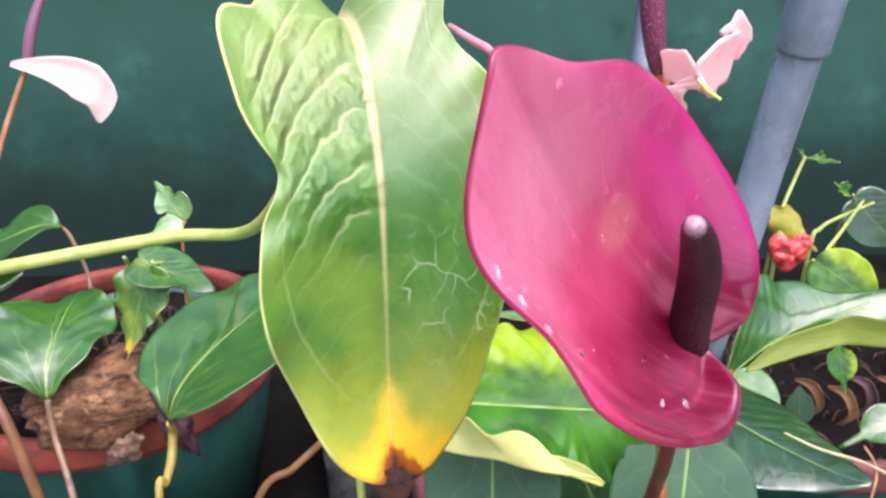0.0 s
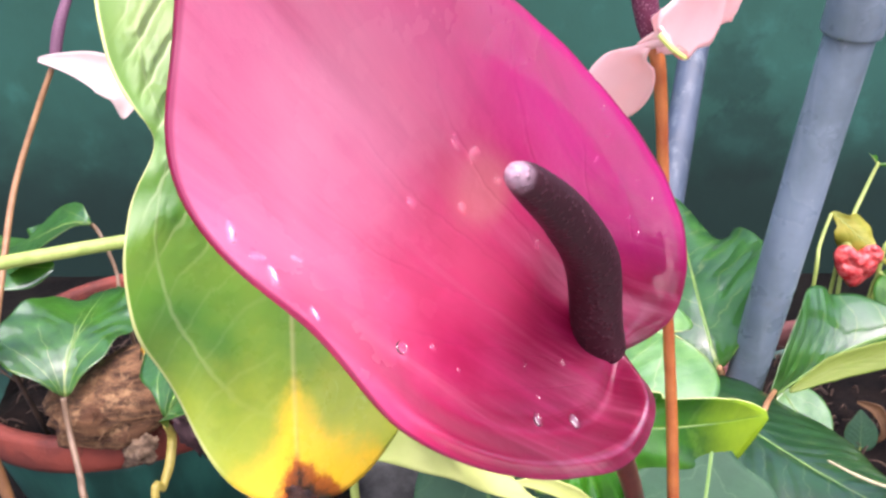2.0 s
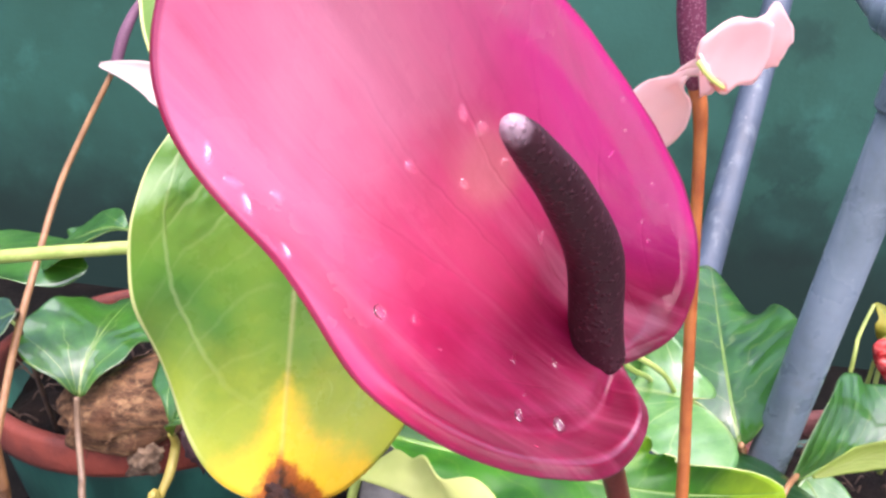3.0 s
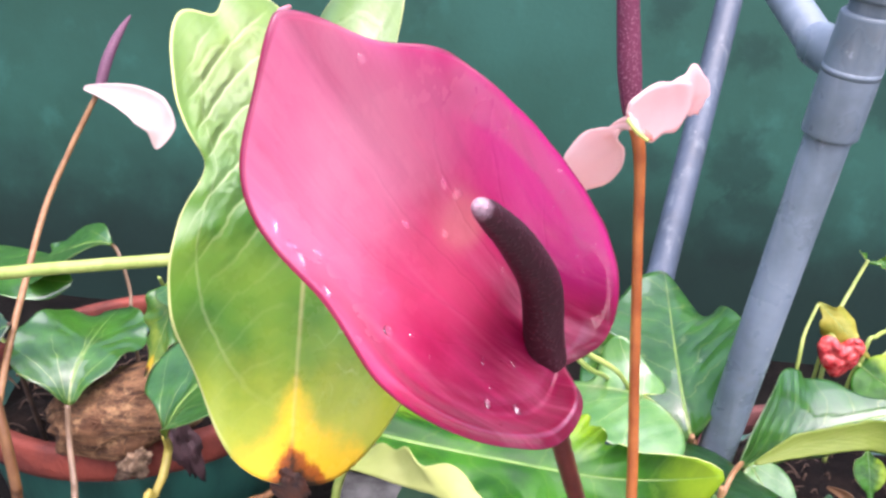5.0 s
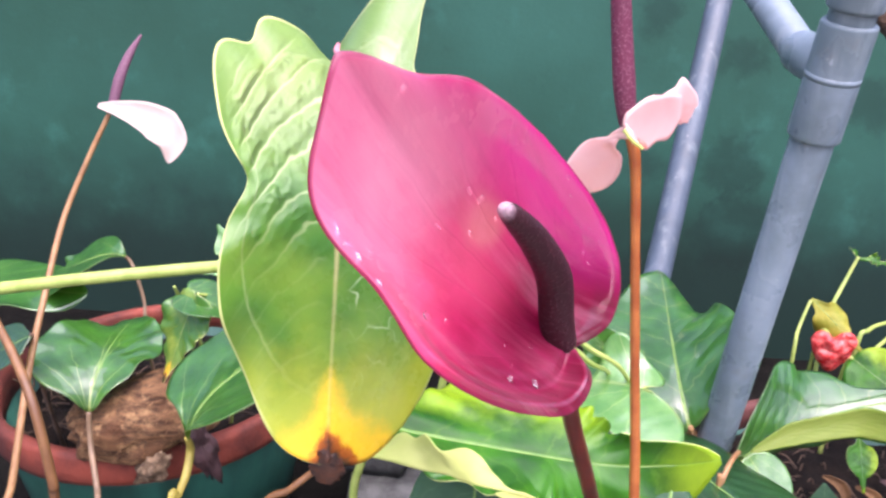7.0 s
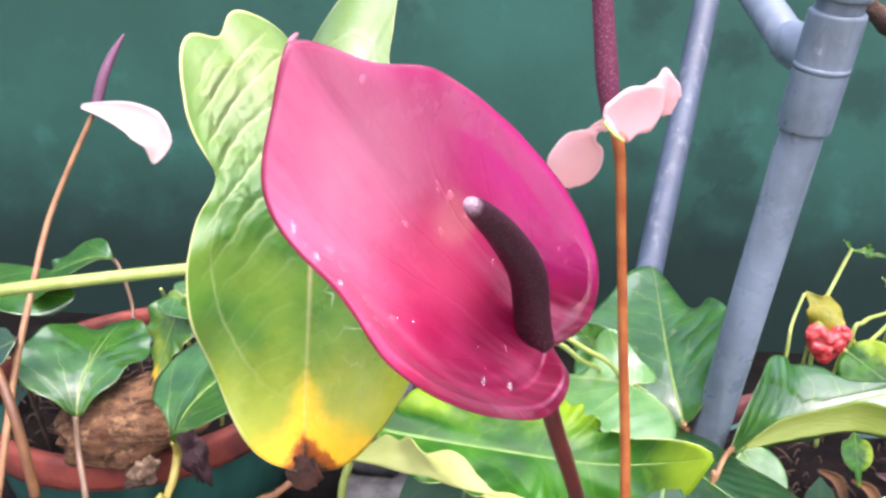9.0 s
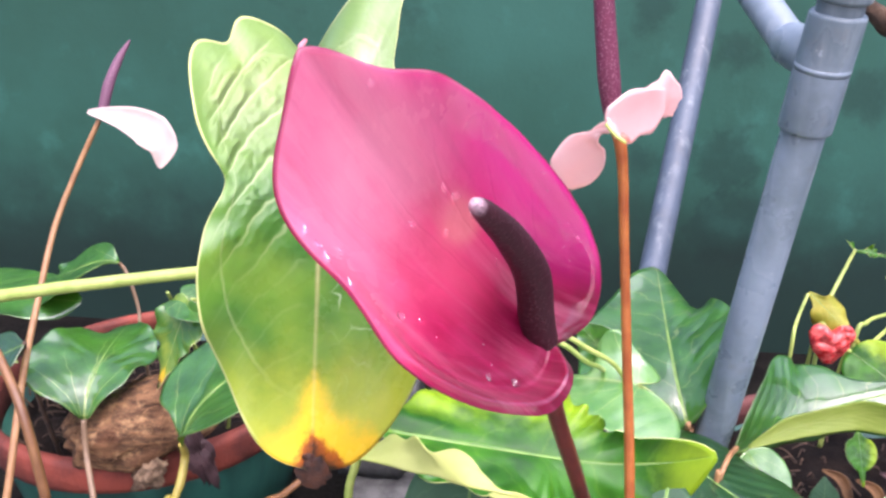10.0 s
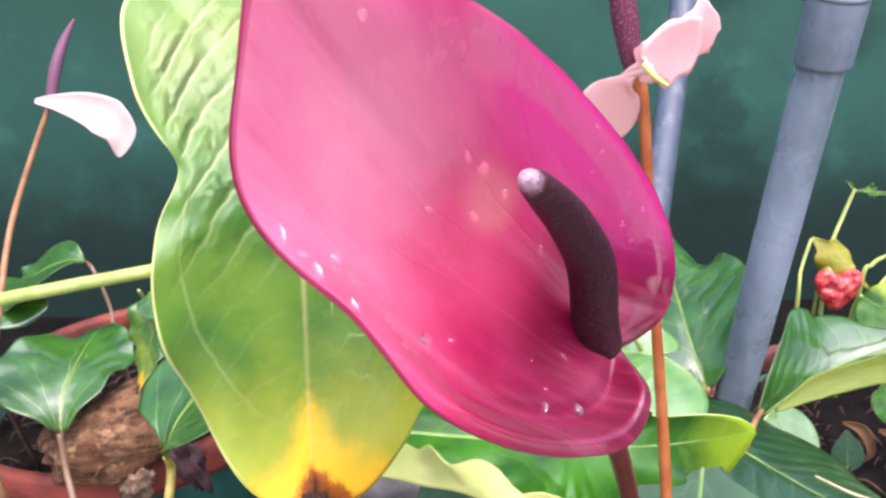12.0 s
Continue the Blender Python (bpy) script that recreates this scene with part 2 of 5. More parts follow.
WETPALE = leaf_material("wet_pale_leaf", "3c7430", "74a050", "c4cc80", rough=0.34, coat=1.0, film=0.16, side=0.2, rays=0.6, relief=0.6)
PALE = leaf_material("pale_underside", "84963a", "a2ae54", "c0c47c", rough=0.5, coat=0.0, relief=0.2, through=0.6)
LIME = leaf_material("lime_underside", "c6d06a", "dde08e", "e6e6a6", rough=0.5, coat=0.0, relief=0.15, through=0.35)
GREY = leaf_material("shaded_leaf", "1c4428", "325c3a", "86aa70", rough=0.6, coat=0.0, film=0.3, side=0.15)
YELLOWED = leaf_material("yellowed_leaf", "2f651c", "4f7c24", "c0c04e", rough=0.35, coat=0.5, scorch=0.86, through=0.3)
SICK = leaf_material("sick_leaf", "7a8424", "a89a30", "c9c15a", rough=0.5, coat=0.0)


def plain(name, a, b, scale=30.0, rough=0.5, relief=0.3, depth=0.001, coat=0.0, spec=0.5, detail=5.0, through=None, amount=0.2):
    n = Nodes(name)
    p = n.coords()
    big = n.noise(p, scale, detail, 0.6)
    small = n.noise(p, scale * 6, detail, 0.6)
    col = n.mix(n.span(big, 0.3, 0.7), linear(a), linear(b))
    col = n.mix(n.math("MULTIPLY", small, 0.3), col, linear(a))
    nor = n.bump(n.math("ADD", n.math("MULTIPLY", big, 0.5), n.math("MULTIPLY", small, 0.5)), relief, depth)
    return n.finish(col, rough, nor, coat=coat, spec=spec, through=linear(through) if through else None, amount=amount)


LIMEPLAIN = plain("lime_fold", "b4be64", "ccd080", 30, 0.5, 0.2, through="d8e088", amount=0.3)
RIM = plain("leaf_edge", "aeb866", "c8cc86", 60, 0.45, 0.1)
RIB = plain("leaf_rib", "5a8032", "7c9c48", 60, 0.4, 0.1)
RIM_DARK = plain("dark_leaf_edge", "4a6a30", "6a8444", 60, 0.5, 0.1)
STEM_BROWN = plain("brown_stalk", "5a3a1e", "7c5832", 50, 0.45, 0.2)
STEM_YELLOW = plain("yellow_stalk", "8c8030", "aa9a4a", 60, 0.45, 0.2)
STEM_GREEN = plain("green_stalk", "7e9440", "a2ae5c", 60, 0.42, 0.15, coat=0.1)
STEM_ORANGE = plain("orange_stalk", "8a4418", "b06a30", 50, 0.42, 0.2)
STEM_RED = plain("dark_red_stalk", "4a1a16", "6d2c20", 60, 0.4, 0.2, coat=0.2)
STEM_TAN = plain("tan_stalk", "7c5836", "9c784e", 60, 0.5, 0.2)
STEM_GREY = plain("greyish_stalk", "64503c", "80684e", 60, 0.5, 0.2)
PINK = plain("pale_pink_spathe", "eccac4", "f4dcd6", 25, 0.5, 0.2, through="ffd4d0", amount=0.45)
WHITE = plain("white_pink_spathe", "bcaaa0", "d0c0b6", 30, 0.45, 0.2, through="f6dcd6", amount=0.3)
ROSE = plain("rose_blush", "c86a5c", "dc8a7c", 40, 0.45, 0.2, through="f6c9c0", amount=0.3)
RED = plain("red_wax_spathe", "c81016", "f06a62", 130, 0.2, 1.0, 0.006, coat=1.0, detail=2.0)


def husk_material():
    n = Nodes("coconut_husk")
    p = n.coords()
    turn = n.add("Mapping")
    n.put(turn.inputs[0], p)
    turn.inputs["Rotation"].default_value = (0.0, radians(-16), radians(-6))
    turn.inputs["Scale"].default_value = (16.0, 60.0, 110.0)
    fibre = n.noise(turn.outputs[0], 1.0, 6.0, 0.75, 0.15)
    big = n.noise(p, 28.0, 4.0, 0.6)
    col = n.mix(n.span(fibre, 0.35, 0.68), linear("34241a"), linear("866444"))
    col = n.mix(n.math("MULTIPLY", n.span(big, 0.45, 0.7), 0.55), col, linear("5a3a24"))
    col = n.mix(n.math("MULTIPLY", n.span(n.noise(p, 60.0, 5.0, 0.65), 0.52, 0.7), 0.7), col, linear("a8865e"))
    nor = n.bump(n.math("ADD", fibre, n.math("MULTIPLY", big, 0.8)), 1.0, 0.006)
    return n.finish(col, 0.85, nor, spec=0.2)


HUSK = husk_material()
HUSK_PALE = plain("pale_husk_shred", "5c4630", "ac9070", 120, 0.85, 1.0, 0.004)
SOIL = plain("dark_soil", "080605", "1e1611", 60, 0.95, 1.0, 0.008, spec=0.15)
DRY = plain("dry_leaf", "38240f", "74522c", 40, 0.75, 0.6, 0.003)
DRYDARK = plain("dry_dark_leaf", "2a1a18", "54393a", 50, 0.7, 0.6, 0.003)
CEMENT = plain("grey_block", "2c2d2c", "5c5d5a", 20, 0.95, 0.8, 0.004, spec=0.1)
BARK = plain("dark_bark", "33261c", "5c4632", 60, 0.85, 0.9, 0.005)
TWIG = plain("pale_twig", "8c8462", "b0a882", 80, 0.7, 0.3)


def spathe_material():
    n = Nodes("magenta_spathe")
    uv = n.leaf_map()
    xy = n.add("SeparateXYZ")
    n.put(xy.inputs[0], uv)
    s, y = xy.outputs[0], xy.outputs[1]
    cloud = n.noise(uv, 4.0, 4.0, 0.6)
    stretch = n.add("Mapping")
    n.put(stretch.inputs[0], uv)
    stretch.inputs["Scale"].default_value = (3.0, 26.0, 1.0)
    streak = n.noise(stretch.outputs[0], 1.0, 4.0, 0.6)
    col = n.mix(n.span(cloud, 0.35, 0.65), linear("c01a56"), linear("e2447c"))
    # crimson by the notch, warm middle, cooler magenta flank; paler pink to the tip paints in sky sheen
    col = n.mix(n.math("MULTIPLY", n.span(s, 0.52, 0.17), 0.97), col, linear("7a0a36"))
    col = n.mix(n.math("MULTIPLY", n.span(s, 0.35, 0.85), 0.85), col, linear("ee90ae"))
    d = n.add("VectorMath")
    d.operation = "DISTANCE"
    n.put(d.inputs[0], uv)
    d.inputs[1].default_value = (0.42, 0.03, 0.0)
    col = n.mix(n.math("MULTIPLY", n.span(n.math("ADD", d.outputs["Value"], n.math("MULTIPLY", cloud, 0.1)), 0.26, 0.04), 0.5), col, linear("de607c"))
    flank = n.math("SUBTRACT", y, n.math("MULTIPLY", s, 0.12))
    col = n.mix(n.math("MULTIPLY", n.span(flank, -0.13, -0.33), 0.9), col, linear("f83cac"))
    col = n.mix(n.math("MULTIPLY", n.span(streak, 0.4, 0.75), 0.3), col, linear("dc3c7c"))
    col = n.mix(n.math("MULTIPLY", n.span(n.noise(stretch.outputs[0], 0.6, 5.0, 0.7), 0.52, 0.7), 0.22), col, linear("9c0848"))
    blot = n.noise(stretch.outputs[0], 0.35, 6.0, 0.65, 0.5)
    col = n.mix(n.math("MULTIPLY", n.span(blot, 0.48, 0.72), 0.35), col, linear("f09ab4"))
    # dark fine line along the margin, faint nerves fanning from the notch
    rim = n.rim()
    fan = n.math("ARCTAN2", y, n.math("ADD", s, 0.12))
    nerve = n.math("ABSOLUTE", n.math("SUBTRACT", n.math("FRACT", n.math("ADD", n.math("MULTIPLY", fan, 5.5), n.math("MULTIPLY", cloud, 0.7))), 0.5))
    nerve = n.math("MULTIPLY", n.span(nerve, 0.05, 0.0), n.span(rim, 0.9, 0.6))
    col = n.mix(n.math("MULTIPLY", nerve, 0.08), col, linear("8c0a40"))
    col = n.mix(n.span(rim, 0.988, 0.996, 0.0, 0.7), col, linear("7c0c44"))
    scar = n.add("VectorMath")
    scar.operation = "DISTANCE"
    n.put(scar.inputs[0], uv)
    scar.inputs[1].default_value = (0.47, -0.07, 0.0)
    col = n.mix(n.math("MULTIPLY", n.span(n.math("ADD", scar.outputs["Value"], n.math("MULTIPLY", n.math("SUBTRACT", cloud, 0.5), 0.12)), 0.10, 0.03), 0.55), col, linear("e89a94"))
    # patches of milky sky sheen painted into the colour of the tip half
    painted_sheen = n.noise(uv, 2.2, 3.0, 0.6, 0.4)
    col = n.mix(n.math("MULTIPLY", n.math("MULTIPLY", n.span(painted_sheen, 0.4, 0.65), n.span(s, 0.4, 0.8)), 0.5), col, linear("f4b0c4"))
    fine = n.noise(uv, 90.0, 4.0)
    nor = n.bump(n.math("ADD", n.math("ADD", n.math("MULTIPLY", cloud, 0.8), n.math("MULTIPLY", fine, 0.10)), n.math("ADD", n.math("MULTIPLY", nerve, -0.12), n.math("MULTIPLY", streak, 0.08))), 0.5, 0.0011)
    r = n.span(n.noise(uv, 7.0, 5.0, 0.65), 0.4, 0.62, 0.32, 0.5)
    thr = n.mix(n.span(s, 0.15, 0.5, 0.22, 0.5), col, linear("ff3c88"))
    m = n.finish(col, r, nor, coat=0.55, through=thr, amount=0.5, sheen=0.15, spec=0.35)
    n.put(n.bsdf.inputs["Coat Roughness"], n.math("ADD", n.span(s, 0.15, 0.55, 0.05, 0.2), n.span(n.noise(uv, 9.0, 4.0), 0.4, 0.6, 0.0, 0.1)))
    # a film of water stands along the rolled lip
    wet = n.math("MULTIPLY", n.math("MULTIPLY", n.span(rim, 0.79, 0.85), n.span(rim, 0.985, 0.95)), n.span(s, 0.85, 0.6))
    n.put(n.bsdf.inputs["Coat Weight"], n.math("ADD", n.math("MULTIPLY", wet, 0.5), 0.5))
    n.put(n.bsdf.inputs["Coat IOR"], n.math("ADD", n.math("MULTIPLY", wet, 0.8), 1.5))
    return m


SPATHE_TOP = spathe_material()
SPATHE_EDGE = plain("spathe_edge", "6c0a34", "8c1446", 80, 0.3, 0.2, coat=0.8, through="e04888", amount=0.35)


def spadix_material(name, a, b, dots, scale, amount, end=None):
    n = Nodes(name)
    p = n.coords()
    v = n.add("TexVoronoi")
    n.put(v.inputs["Vector"], p)
    v.inputs["Scale"].default_value = scale
    dist = v.outputs["Distance"]
    col = n.mix(n.noise(p, 60.0, 3.0), linear(a), linear(b))
    col = n.mix(n.math("MULTIPLY", n.span(dist, 0.34, 0.18), amount), col, linear(dots))
    if end:
        far = n.add("VectorMath")
        far.operation = "DISTANCE"
        n.put(far.inputs[0], p)
        far.inputs[1].default_value = end
        gap = n.math("ADD", far.outputs["Value"], n.math("MULTIPLY", n.noise(p, 500.0, 3.0), 0.0022))
        col = n.mix(n.math("MULTIPLY", n.span(gap, 0.0062, 0.0012), 0.75), col, linear("c0a0aa"))
    nor = n.bump(n.span(dist, 0.5, 0.0), 0.45, 0.001)
    return n.finish(col, 0.6, nor, spec=0.35)


SPADIX_DARK = spadix_material("plum_spadix", "22080e", "380e1a", "56202c", 800, 0.35, (0.0441, 0.1264, 0.7239))
SPADIX_PLUM = spadix_material("purple_spadix", "4e1e32", "682a42", "a07480", 900, 0.6)
SPADIX_FAR = spadix_material("mauve_spadix", "543848", "704a5c", "805c6c", 500, 0.5)

water = Nodes("water_bead")
WATER = water.finish((1.0, 1.0, 1.0, 1.0), 0.0)
water.bsdf.inputs["IOR"].default_value = 1.14
water.bsdf.inputs["Transmission Weight"].default_value = 1.0
water.bsdf.inputs["Coat Weight"].default_value = 1.0
water.bsdf.inputs["Coat Roughness"].default_value = 0.02
water.bsdf.inputs["Coat IOR"].default_value = 1.8


WALL_Y = 1.5


def wall_material():
    n = Nodes("green_painted_wall")
    p = n.coords()
    xyz = n.add("SeparateXYZ")
    n.put(xyz.inputs[0], p)
    z = xyz.outputs[2]
    big = n.noise(p, 2.2, 5.0, 0.6)
    mid = n.noise(p, 11.0, 5.0, 0.6)
    grit = n.noise(p, 120.0, 4.0, 0.6)
    col = n.mix(n.span(big, 0.3, 0.7), linear("204839"), linear("2a584a"))
    col = n.mix(n.math("MULTIPLY", n.span(mid, 0.55, 0.75), 0.35), col, linear("3a7062"))
    # mildew blots with ragged edges, and the wall's colour darkening towards its foot
    ragged = n.math("ADD", n.math("MULTIPLY", n.noise(p, 26.0, 6.0, 0.7, 0.4), 0.11), n.math("MULTIPLY", n.noise(p, 9.0, 3.0), 0.05))
    for x, h, size in ((0.242, 0.655, 0.055), (0.388, 0.583, 0.05), (0.614, 0.506, 0.06), (0.392, 0.384, 0.07), (0.240, 0.379, 0.05), (0.417, 0.259, 0.09), (0.30, 0.47, 0.03)):
        gap = n.add("VectorMath")
        gap.operation = "DISTANCE"
        n.put(gap.inputs[0], p)
        gap.inputs[1].default_value = (x, WALL_Y, h)
        blot = n.span(n.math("ADD", gap.outputs["Value"], ragged), size + 0.085, size + 0.045)
        col = n.mix(n.math("MULTIPLY", blot, 0.55), col, linear("133029"))
    spots = n.math("MULTIPLY", n.span(n.noise(p, 8.0, 6.0, 0.65, 0.3), 0.56, 0.70), n.span(n.noise(p, 2.4, 2.0), 0.45, 0.6))
    col = n.mix(n.math("MULTIPLY", spots, 0.35), col, linear("132f29"))
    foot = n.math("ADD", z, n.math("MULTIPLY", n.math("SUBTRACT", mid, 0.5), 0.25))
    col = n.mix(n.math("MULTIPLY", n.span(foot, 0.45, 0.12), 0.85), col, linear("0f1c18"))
    nor = n.bump(n.math("ADD", n.math("MULTIPLY", mid, 0.6), n.math("MULTIPLY", grit, 0.3)), 0.35, 0.004)
    return n.finish(col, 0.62, nor, spec=0.35)


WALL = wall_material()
GROUND = plain("wet_dark_ground", "080807", "171512", 14, 0.95, 0.9, 0.01, spec=0.08)


def pipe_material(name, low, high, shine=0.25):
    n = Nodes(name)
    p = n.coords()
    col = n.mix(n.span(n.noise(p, 9.0, 5.0, 0.65), 0.35, 0.7), linear(low), linear(high))
    col = n.mix(n.math("MULTIPLY", n.span(n.noise(p, 40.0, 5.0, 0.7), 0.55, 0.75), 0.35), col, linear("5a5a58"))
    run = n.add("Mapping")
    n.put(run.inputs[0], p)
    run.inputs["Scale"].default_value = (90.0, 90.0, 5.0)
    col = n.mix(n.math("MULTIPLY", n.span(n.noise(run.outputs[0], 1.0, 4.0), 0.5, 0.75), 0.35), col, linear("8e989c"))
    col = n.mix(n.math("MULTIPLY", n.span(n.noise(p, 110.0, 2.0), 0.70, 0.76), 0.25), col, linear("c4cacc"))
    nor = n.bump(n.noise(p, 160.0, 4.0), 0.12, 0.0008)
    return n.finish(col, n.span(n.noise(p, 30.0, 4.0), 0.35, 0.65, shine, 0.5), nor, spec=0.5)


PIPE = pipe_material("grey_plastic_pipe", "546268", "788690")
PIPE_OLD = pipe_material("dull_grey_pipe", "38424c", "4a5664", 0.46)
TERRA = plain("terracotta_rim", "46190f", "843a28", 18, 0.75, 0.9, 0.004)
TERRA_DARK = plain("weathered_rim", "4a2622", "74423c", 26, 0.8, 0.7, 0.003)


def pot_material():
    n = Nodes("green_glazed_pot")
    p = n.coords()
    st = n.add("Mapping")
    n.put(st.inputs[0], p)
    st.inputs["Scale"].default_value = (30.0, 30.0, 3.0)
    col = n.mix(n.span(n.noise(st.outputs[0], 1.0, 4.0), 0.3, 0.7), linear("15382f"), linear("27584a"))
    nor = n.bump(n.noise(p, 60.0, 4.0), 0.3, 0.002)
    return n.finish(col, 0.5, nor)


POT = pot_material()


# ---------------------------------------------------------------- builders
def thing(name, label, category, at=(0, 0, 0), group="", kind=""):
    ob = new(name)
    ob.empty_display_size = 0.02
    ob.location = at
    return tagged(ob, label, category, group, kind)


def link(name, bm, mats, parent=None, label="", smooth=True):
    """One mesh object from bm, in world coordinates, under parent if there is one."""
    me = bpy.data.meshes.new(name)
    if smooth:
        for f in bm.faces:
            f.smooth = True
    bm.to_mesh(me)
    bm.free()
    for m in (mats if isinstance(mats, (list, tuple)) else [mats]):
        me.materials.append(m)
    ob = new(name, me)
    if parent is not None:
        ob.parent = parent
        base = parent
        off = Vector((0, 0, 0))
        while base is not None:
            off += base.location
            base = base.parent
        ob.location = -off
    if label:
        ob["label"] = label
    return ob


def hermite(x, xs, ys):
    """Smooth curve through the knots (xs, ys), one-sided at both ends."""
    h = [b - a for a, b in zip(xs, xs[1:])]
    d = [(b - a) / w for a, b, w in zip(ys, ys[1:], h)]
    m = [d[0]] + [(d[i - 1] * h[i] + d[i] * h[i - 1]) / (h[i] + h[i - 1]) for i in range(1, len(h))] + [d[-1]]
    i = 0
    while i < len(h) - 1 and x > xs[i + 1]:
        i += 1
    s = (x - xs[i]) / h[i]
    return (ys[i] * (1 + 2 * s) * (1 - s) ** 2 + m[i] * h[i] * s * (1 - s) ** 2
            + ys[i + 1] * s * s * (3 - 2 * s) + m[i + 1] * h[i] * s * s * (s - 1))


KNOTS = [radians(a) for a in (0, 10, 25, 45, 70, 95, 120, 145, 165, 180)]


class Surface:
    """The form of a heart-shaped blade. Its outline is a radius about the middle, tip at angle 0 and petiole notch at
    180 degrees, with the height of the margin given alike; between margin and middle the sheet is as smooth as a soap film."""

    def __init__(self, at, turn, length, right, left, lift_right, lift_left, cup):
        self.m, self.length, self.cup = pose(*at, *turn), length, cup
        self.right, self.left = right, left
        n = 192
        grid = [-math.pi + 2 * math.pi * k / n for k in range(n)]
        h = np.array([hermite(abs(a), KNOTS, lift_right if a >= 0 else lift_left) for a in grid])
        self.waves = []
        for k in range(21):
            c = (h * np.cos(k * np.array(grid))).mean() * (2 if k else 1)
            s = (h * np.sin(k * np.array(grid))).mean() * (2 if k else 1)
            self.waves.append((k, float(c), float(s)))
        self.whole = right[0] + right[-1]
        r = np.array([self.radius(a) for a in grid])
        self.round = [((r * np.cos(k * np.array(grid))).mean() * (2 if k else 1), (r * np.sin(k * np.array(grid))).mean() * (2 if k else 1)) for k in range(9)]

    def radius(self, a, rho=1.0):
        edge = hermite(abs(a), KNOTS, self.right if a >= 0 else self.left)
        if rho >= 1.0:
            return edge
        full = sum(c * math.cos(k * a) + s * math.sin(k * a) for k, (c, s) in enumerate(self.round))
        soft = sum((c * math.cos(k * a) + s * math.sin(k * a)) * rho ** (0.55 * max(k - 1, 0)) for k, (c, s) in enumerate(self.round))
        return soft + (edge - full) * rho ** 4

    def height(self, a, rho):
        x, y, g = rho * math.cos(a), rho * math.sin(a), self.cup
        w = sum((c * math.cos(k * a) + s * math.sin(k * a)) * rho ** (k if k else 2) for k, c, s in self.waves)
        return w + (g[0] + g[1] * x + g[2] * y + g[3] * (x * x - y * y) + g[4] * 2 * x * y) * (1 - rho * rho)

    def place(self, a, rho, up=0.0):
        r = self.radius(a, rho)
        return self.m @ (Vector((r * rho * math.cos(a), r * rho * math.sin(a), self.height(a, rho) + up)) * self.length)


